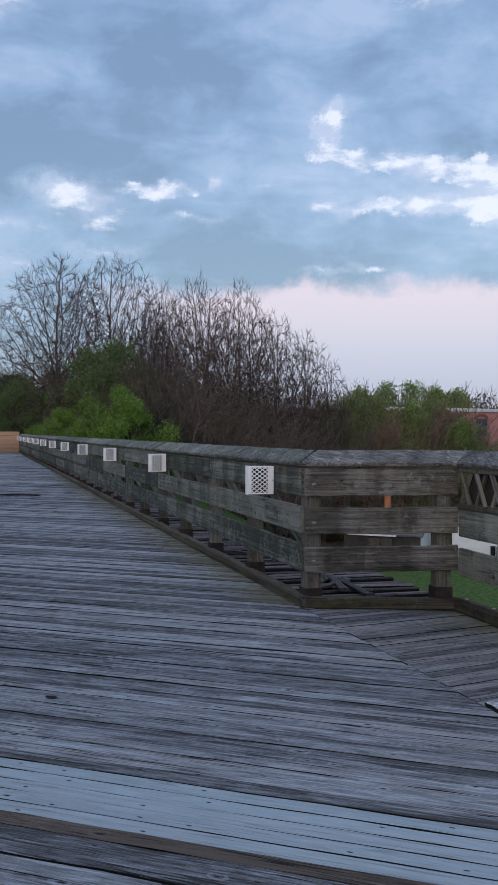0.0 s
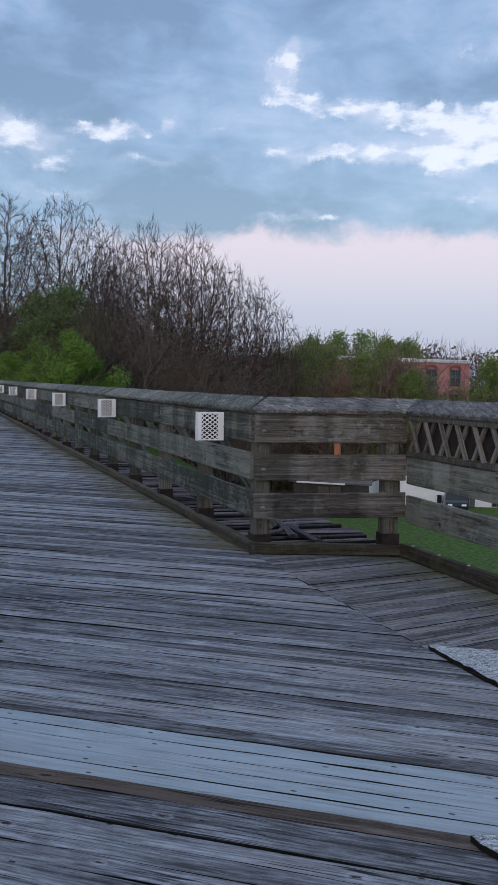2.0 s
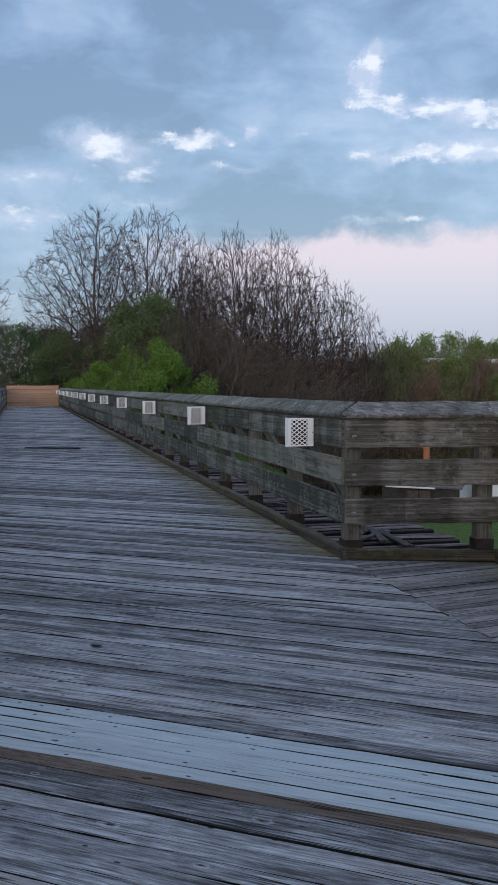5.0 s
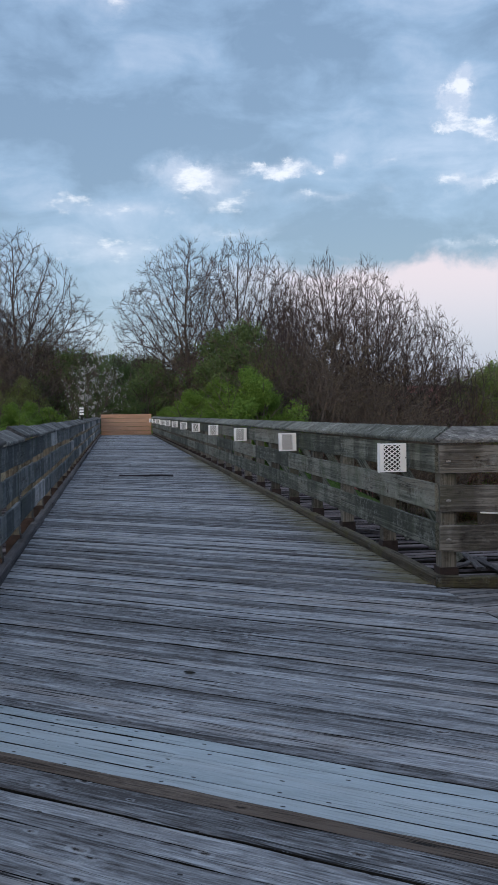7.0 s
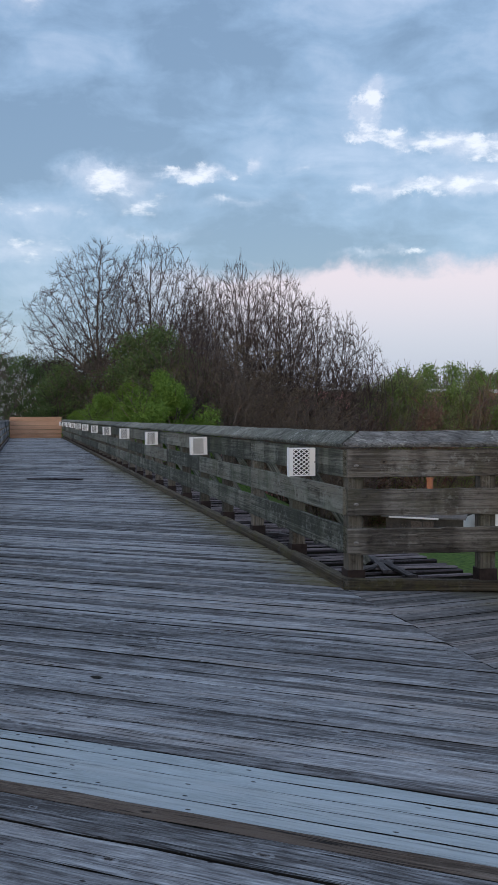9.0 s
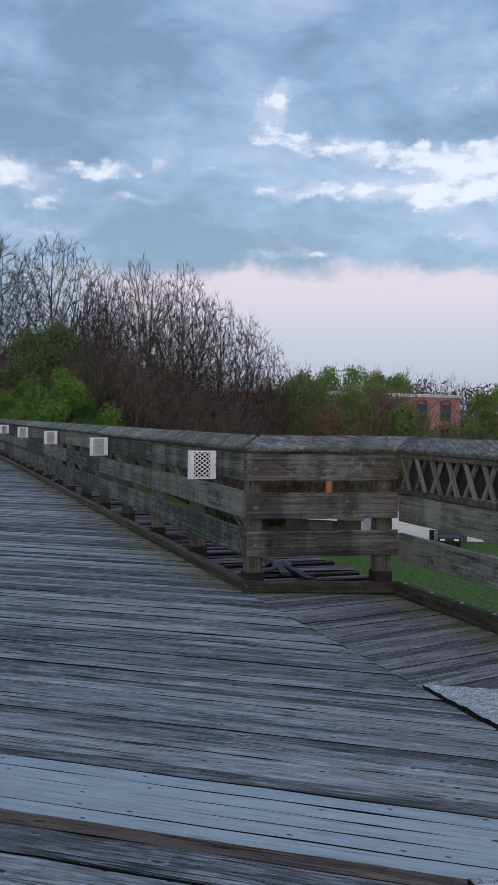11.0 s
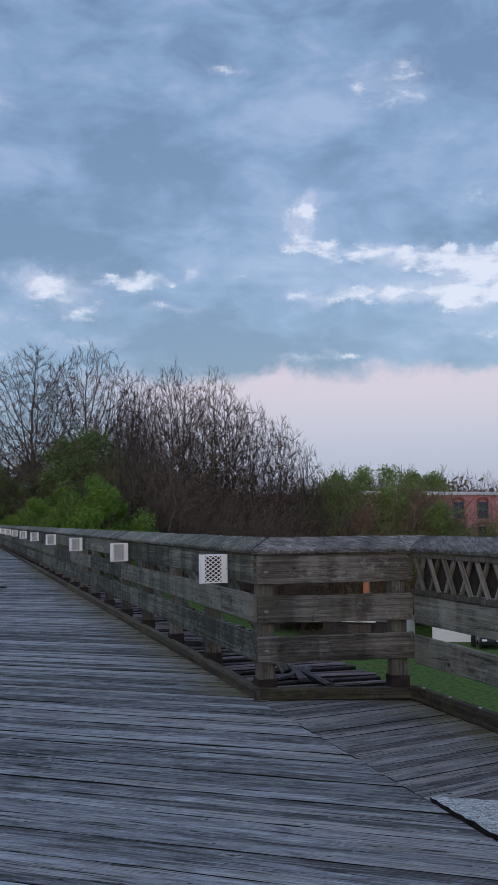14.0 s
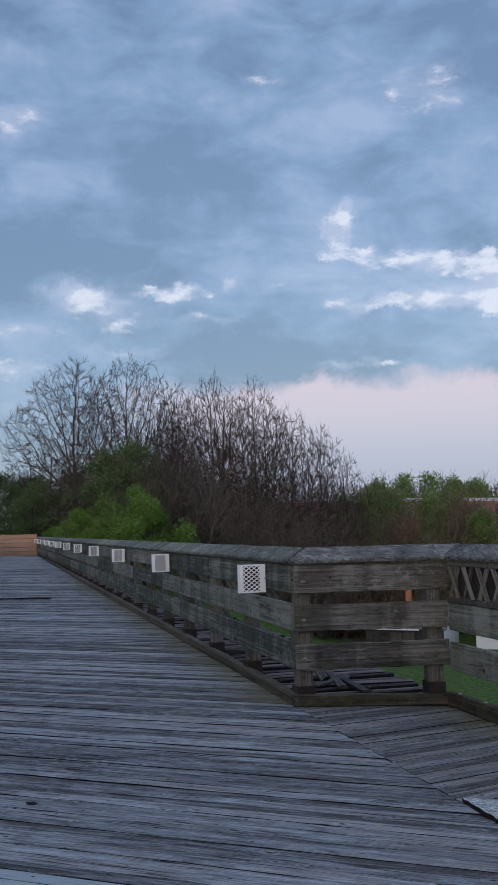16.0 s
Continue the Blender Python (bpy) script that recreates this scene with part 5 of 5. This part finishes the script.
def parked_car(m):
    thing = tagged(empty("car", m), "dark blue-grey car parked beside the white building", "car")
    prof = [(-2.1, 0.35), (-2.15, 0.75), (-1.9, 0.92), (-1.2, 0.98), (-0.6, 1.42), (0.7, 1.45), (1.4, 0.98), (2.0, 0.85), (2.15, 0.6), (2.1, 0.35)]
    bm = bmesh.new()
    a = [bm.verts.new((x, -0.85 + (0.15 if z > 1.2 else 0), z)) for x, z in prof]
    b = [bm.verts.new((x, 0.85 - (0.15 if z > 1.2 else 0), z)) for x, z in prof]
    bm.faces.new(a)
    bm.faces.new(list(reversed(b)))
    for i in range(len(prof)):
        j = (i + 1) % len(prof)
        bm.faces.new((a[j], a[i], b[i], b[j]))
    bmesh.ops.recalc_face_normals(bm, faces=bm.faces)
    part("body", bm, M_CAR, thing)
    for y in (-0.79, 0.77):
        part("side_window", block(-0.55, 0.65, y, y + 0.02, 1.02, 1.36, 0.008), M_GLASS, thing)
    for x in (-1.35, 1.35):
        for y in (-0.86, 0.68):
            bm = bmesh.new()
            bmesh.ops.create_cone(bm, cap_ends=True, segments=16, radius1=0.33, radius2=0.33, depth=0.18, matrix=Matrix.Translation((x, y + 0.09, 0.33)) @ Matrix.Rotation(radians(90), 4, "X"))
            part("wheel", bm, M_DARK, thing)
    part("headlight", block(2.06, 2.16, -0.7, -0.35, 0.6, 0.75, 0.02), M_WHITE, thing, "pale headlight")
    part("headlight", block(2.06, 2.16, 0.35, 0.7, 0.6, 0.75, 0.02), M_WHITE, thing, "pale headlight")
    return thing


parked_car(Matrix.Translation((39.3, 66.3, ground_height(39.3, 66.3))) @ spin(244))
bin_thing = tagged(empty("waste_bin", pose(38.1, 66.6, ground_height(38.1, 66.6), 0, 0, 20)), "dark upright waste bin beside the parked car", "waste bin")
part("body", block(-0.14, 0.14, -0.14, 0.14, 0.0, 1.15, 0.03), M_CAR, bin_thing)
part("lid", block(-0.17, 0.17, -0.17, 0.17, 1.155, 1.22, 0.02), M_DARK, bin_thing)

# ---- trestle: ties, girders and bents under the deck ----
trestle = empty("trestle", pose(0.75, 32, 0))
tagged(trestle, "old open-deck timber trestle carrying the footbridge", "trestle")
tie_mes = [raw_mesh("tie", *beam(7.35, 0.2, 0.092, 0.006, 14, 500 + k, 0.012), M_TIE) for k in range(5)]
# side faces blackened: the shade between the ties painted on
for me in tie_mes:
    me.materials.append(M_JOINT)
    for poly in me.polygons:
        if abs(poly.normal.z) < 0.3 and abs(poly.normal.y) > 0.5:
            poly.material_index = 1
rt = random.Random(9)
y = Y_PLAT + 0.12
while y < Y_END + 1:
    put("tie", tie_mes[rt.randrange(5)], trestle, local_to(trestle, pose(-2.93 + rt.uniform(-0.03, 0.03), y, -0.33 + rt.uniform(-0.006, 0.005), 0, rt.uniform(-0.08, 0.08), rt.uniform(-1.0, 1.0))))
    y += (0.15 if y < 36 else 0.3) + rt.uniform(-0.02, 0.02)
for x in (-1.2, 2.3):
    part("girder", block(x, x + 0.3, Y_BACK, Y_END, -1.5, -0.345, 0.01), M_SHOE, trestle, "", local_to(trestle, Matrix.Identity(4)))
for y in range(4, 60, 9):
    for x in (-1.6, 0.7, 3.0):
        part("bent_post", block(x - 0.16, x + 0.16, y - 0.16, y + 0.16, GROUND - 1, -1.51, 0.02), M_TIE, trestle, "", local_to(trestle, Matrix.Identity(4)))
# loose broken boards lying on the ties
for m, ln in ((pose(3.70, 10.27, -0.115, 0, 0, -101.6), 1.08), (pose(3.69, 9.96, -0.115, 0, 0, -93.9), 1.11), (pose(3.32, 9.35, -0.115, 0, 0, 43.5), 0.72), (pose(3.5, 10.6, -0.1, 0, -2, 24), 0.8), (pose(3.0, 12.6, -0.1, 0, 2, -35), 1.0)):
    ob = new("broken_board", raw_mesh("broken_board", *beam(ln, 0.03, 0.085, 0.008, 7, 520), M_CURB_DARK))
    ob.matrix_basis = m
    tagged(ob, "broken grey board lying on the ties", "board", "broken boards")

# ---- deck planks ----
SKEW, PITCH, WIDE = -36.3, 0.1059, 0.1015
DECK_W = X_RIGHT - X_LEFT + 0.04
# black bed close under the planks: dirt plus the gaps' shade as colour
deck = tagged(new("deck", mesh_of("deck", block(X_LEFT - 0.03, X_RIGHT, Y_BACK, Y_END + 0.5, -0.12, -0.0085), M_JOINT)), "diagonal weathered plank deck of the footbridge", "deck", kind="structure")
SAG = Matrix.Translation((X_RIGHT, 0, 0)) @ Matrix.Rotation(radians(2.3), 4, "Y") @ Matrix.Translation((-X_RIGHT, 0, 0))
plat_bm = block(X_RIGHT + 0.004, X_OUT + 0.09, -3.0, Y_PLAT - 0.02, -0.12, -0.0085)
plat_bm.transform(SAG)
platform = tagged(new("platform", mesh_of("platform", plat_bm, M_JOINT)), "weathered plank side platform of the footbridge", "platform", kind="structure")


def skew_plank(seed, segs=14, rough=0.0025, wide=WIDE):
    """A deck plank along local x, its ends cut to the deck's edges: local y = 0 to WIDE, top at z = 0."""
    r2 = random.Random(seed)
    slope = math.tan(radians(-SKEW))
    length = DECK_W / math.cos(radians(SKEW))
    cut = -wide * slope
    verts, faces = [], []
    for i in range(segs + 1):
        f = i / segs
        e = [r2.uniform(-rough, rough) for _ in range(2)]
        h = [r2.uniform(-0.0022, 0.0022) for _ in range(2)]
        for yy, z in ((e[0], -0.04), (wide + e[1], -0.04), (wide + e[1], -0.002 + h[1]), (wide - 0.003 + e[1], h[1]), (0.003 + e[0], h[0]), (e[0], -0.002 + h[0])):
            x = f * length + (yy / wide) * cut
            verts.append((x, yy, z))
        if i:
            o, p = (i - 1) * 6, i * 6
            faces += [(o + k, o + (k + 1) % 6, p + (k + 1) % 6, p + k) for k in range(6)]
    faces.append(tuple(reversed(range(6))))
    faces.append(tuple(range(segs * 6, segs * 6 + 6)))
    return verts, faces


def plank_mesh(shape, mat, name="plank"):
    """A plank whose sides are black: packed dirt, and the joints' shade put into the colour."""
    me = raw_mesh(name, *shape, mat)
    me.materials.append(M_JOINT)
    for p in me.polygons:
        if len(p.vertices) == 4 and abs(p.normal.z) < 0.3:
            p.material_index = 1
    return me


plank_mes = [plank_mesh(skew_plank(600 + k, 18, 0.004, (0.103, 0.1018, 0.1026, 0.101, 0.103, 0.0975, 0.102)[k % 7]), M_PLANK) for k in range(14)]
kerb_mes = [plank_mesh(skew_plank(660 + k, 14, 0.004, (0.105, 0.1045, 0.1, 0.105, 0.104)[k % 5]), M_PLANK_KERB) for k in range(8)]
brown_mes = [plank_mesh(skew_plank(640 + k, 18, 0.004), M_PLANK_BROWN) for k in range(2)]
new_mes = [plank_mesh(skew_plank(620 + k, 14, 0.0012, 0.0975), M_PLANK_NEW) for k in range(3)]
STEP_Y = PITCH / math.cos(radians(SKEW))
LIGHT_Y = 4.761
rp = random.Random(21)
n0 = -7
count = int((Y_END + 3 - n0 * 1.0) / STEP_Y) + 40
far_v, far_f = [], []
made = 0
inv = spin(-SKEW)
Y_ORIGIN = LIGHT_Y - 60 * STEP_Y
for i in range(count):
    y = Y_ORIGIN + i * STEP_Y
    if y + DECK_W * math.tan(radians(SKEW)) > Y_END or y < Y_BACK:
        continue
    pale, brownish = 60 <= i < 65, i == 59
    m = Matrix.Translation((X_LEFT - 0.02, y, rp.uniform(-0.003, 0.005) * (0.3 if pale else 1.0))) @ spin(SKEW + rp.uniform(-0.03, 0.03) * (0.2 if pale else 1.0)) @ Matrix.Rotation(radians(rp.uniform(-0.9, 0.9) * (0.3 if pale else 1.0)), 4, "X")
    if made < 300:
        put("plank", rp.choice(new_mes if pale else brown_mes if brownish else kerb_mes if y > 10.6 else plank_mes), deck, m, "paler newer plank" if pale else "")
        made += 1
    else:
        v, f = skew_plank(700 + i % 7, 3, 0.002, WIDE - 0.002 * (i % 4))
        o = len(far_v)
        far_v += [tuple(inv @ (m @ Vector(p))) for p in v]
        far_f += [tuple(o + k for k in g) for g in f]
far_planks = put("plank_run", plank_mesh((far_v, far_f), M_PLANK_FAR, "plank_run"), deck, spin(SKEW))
tagged(far_planks, "further weathered deck planks", kind="stuff")

hole_bm = bmesh.new()
bmesh.ops.create_circle(hole_bm, cap_ends=True, segments=14, radius=0.5)
for v in hole_bm.verts:
    v.co = Vector((v.co.x * 0.085 + 0.006 * math.sin(9 * v.co.y), v.co.y * 0.036 + 0.004 * math.sin(11 * v.co.x), 0.0))
part("knot_hole", hole_bm, M_JOINT, deck, "black oval knot hole", pose(0.325, 5.515, 0.0085, 0, 0, SKEW))
raised = put("raised_plank", raw_mesh("raised_plank", *beam(1.4, 0.03, 0.08, 0.004, 6, 800), M_TIE), deck, pose(0.0, 23.6, 0.008, 0, 0, -27), "dark lifted plank")


def clip(poly, axis, limit, keep_low):
    out = []
    for i, p in enumerate(poly):
        q = poly[(i + 1) % len(poly)]
        a, b = (p[axis] <= limit) == keep_low, (q[axis] <= limit) == keep_low
        if a:
            out.append(p)
        if a != b:
            f = (limit - p[axis]) / (q[axis] - p[axis])
            out.append((p[0] + (q[0] - p[0]) * f, p[1] + (q[1] - p[1]) * f))
    return out


P_SKEW, P_WIDE = 20.0, 0.1042
cs, sn = math.cos(radians(P_SKEW)), math.sin(radians(P_SKEW))
turn_back = spin(-P_SKEW)
for i in range(100):
    y = -3.4 + i * PITCH / cs
    a = (X_RIGHT - 0.3, y)
    quad = [a, (a[0] + 2.2 * cs, a[1] + 2.2 * sn), (a[0] + 2.2 * cs - P_WIDE * sn, a[1] + 2.2 * sn + P_WIDE * cs), (a[0] - P_WIDE * sn, a[1] + P_WIDE * cs)]
    for axis, limit, low in ((0, X_RIGHT + (0.026 if y > 4.25 else 0.034), False), (0, X_OUT + 0.08, True), (1, Y_PLAT + 0.0, True), (1, -3.0, False)):
        if quad:
            quad = clip(quad, axis, limit, low)
    if len(quad) < 3:
        continue
    o = Matrix.Translation((X_RIGHT, y, rp.uniform(-0.003, 0.003))) @ spin(P_SKEW)
    back = o.inverted()
    o = SAG @ o
    bm = bmesh.new()
    top = [bm.verts.new((back @ Vector((px, py, 0))).to_2d().to_3d()) for px, py in quad]
    bot = [bm.verts.new(v.co + Vector((0, 0, -0.04))) for v in top]
    bm.faces.new(top)
    bm.faces.new(list(reversed(bot)))
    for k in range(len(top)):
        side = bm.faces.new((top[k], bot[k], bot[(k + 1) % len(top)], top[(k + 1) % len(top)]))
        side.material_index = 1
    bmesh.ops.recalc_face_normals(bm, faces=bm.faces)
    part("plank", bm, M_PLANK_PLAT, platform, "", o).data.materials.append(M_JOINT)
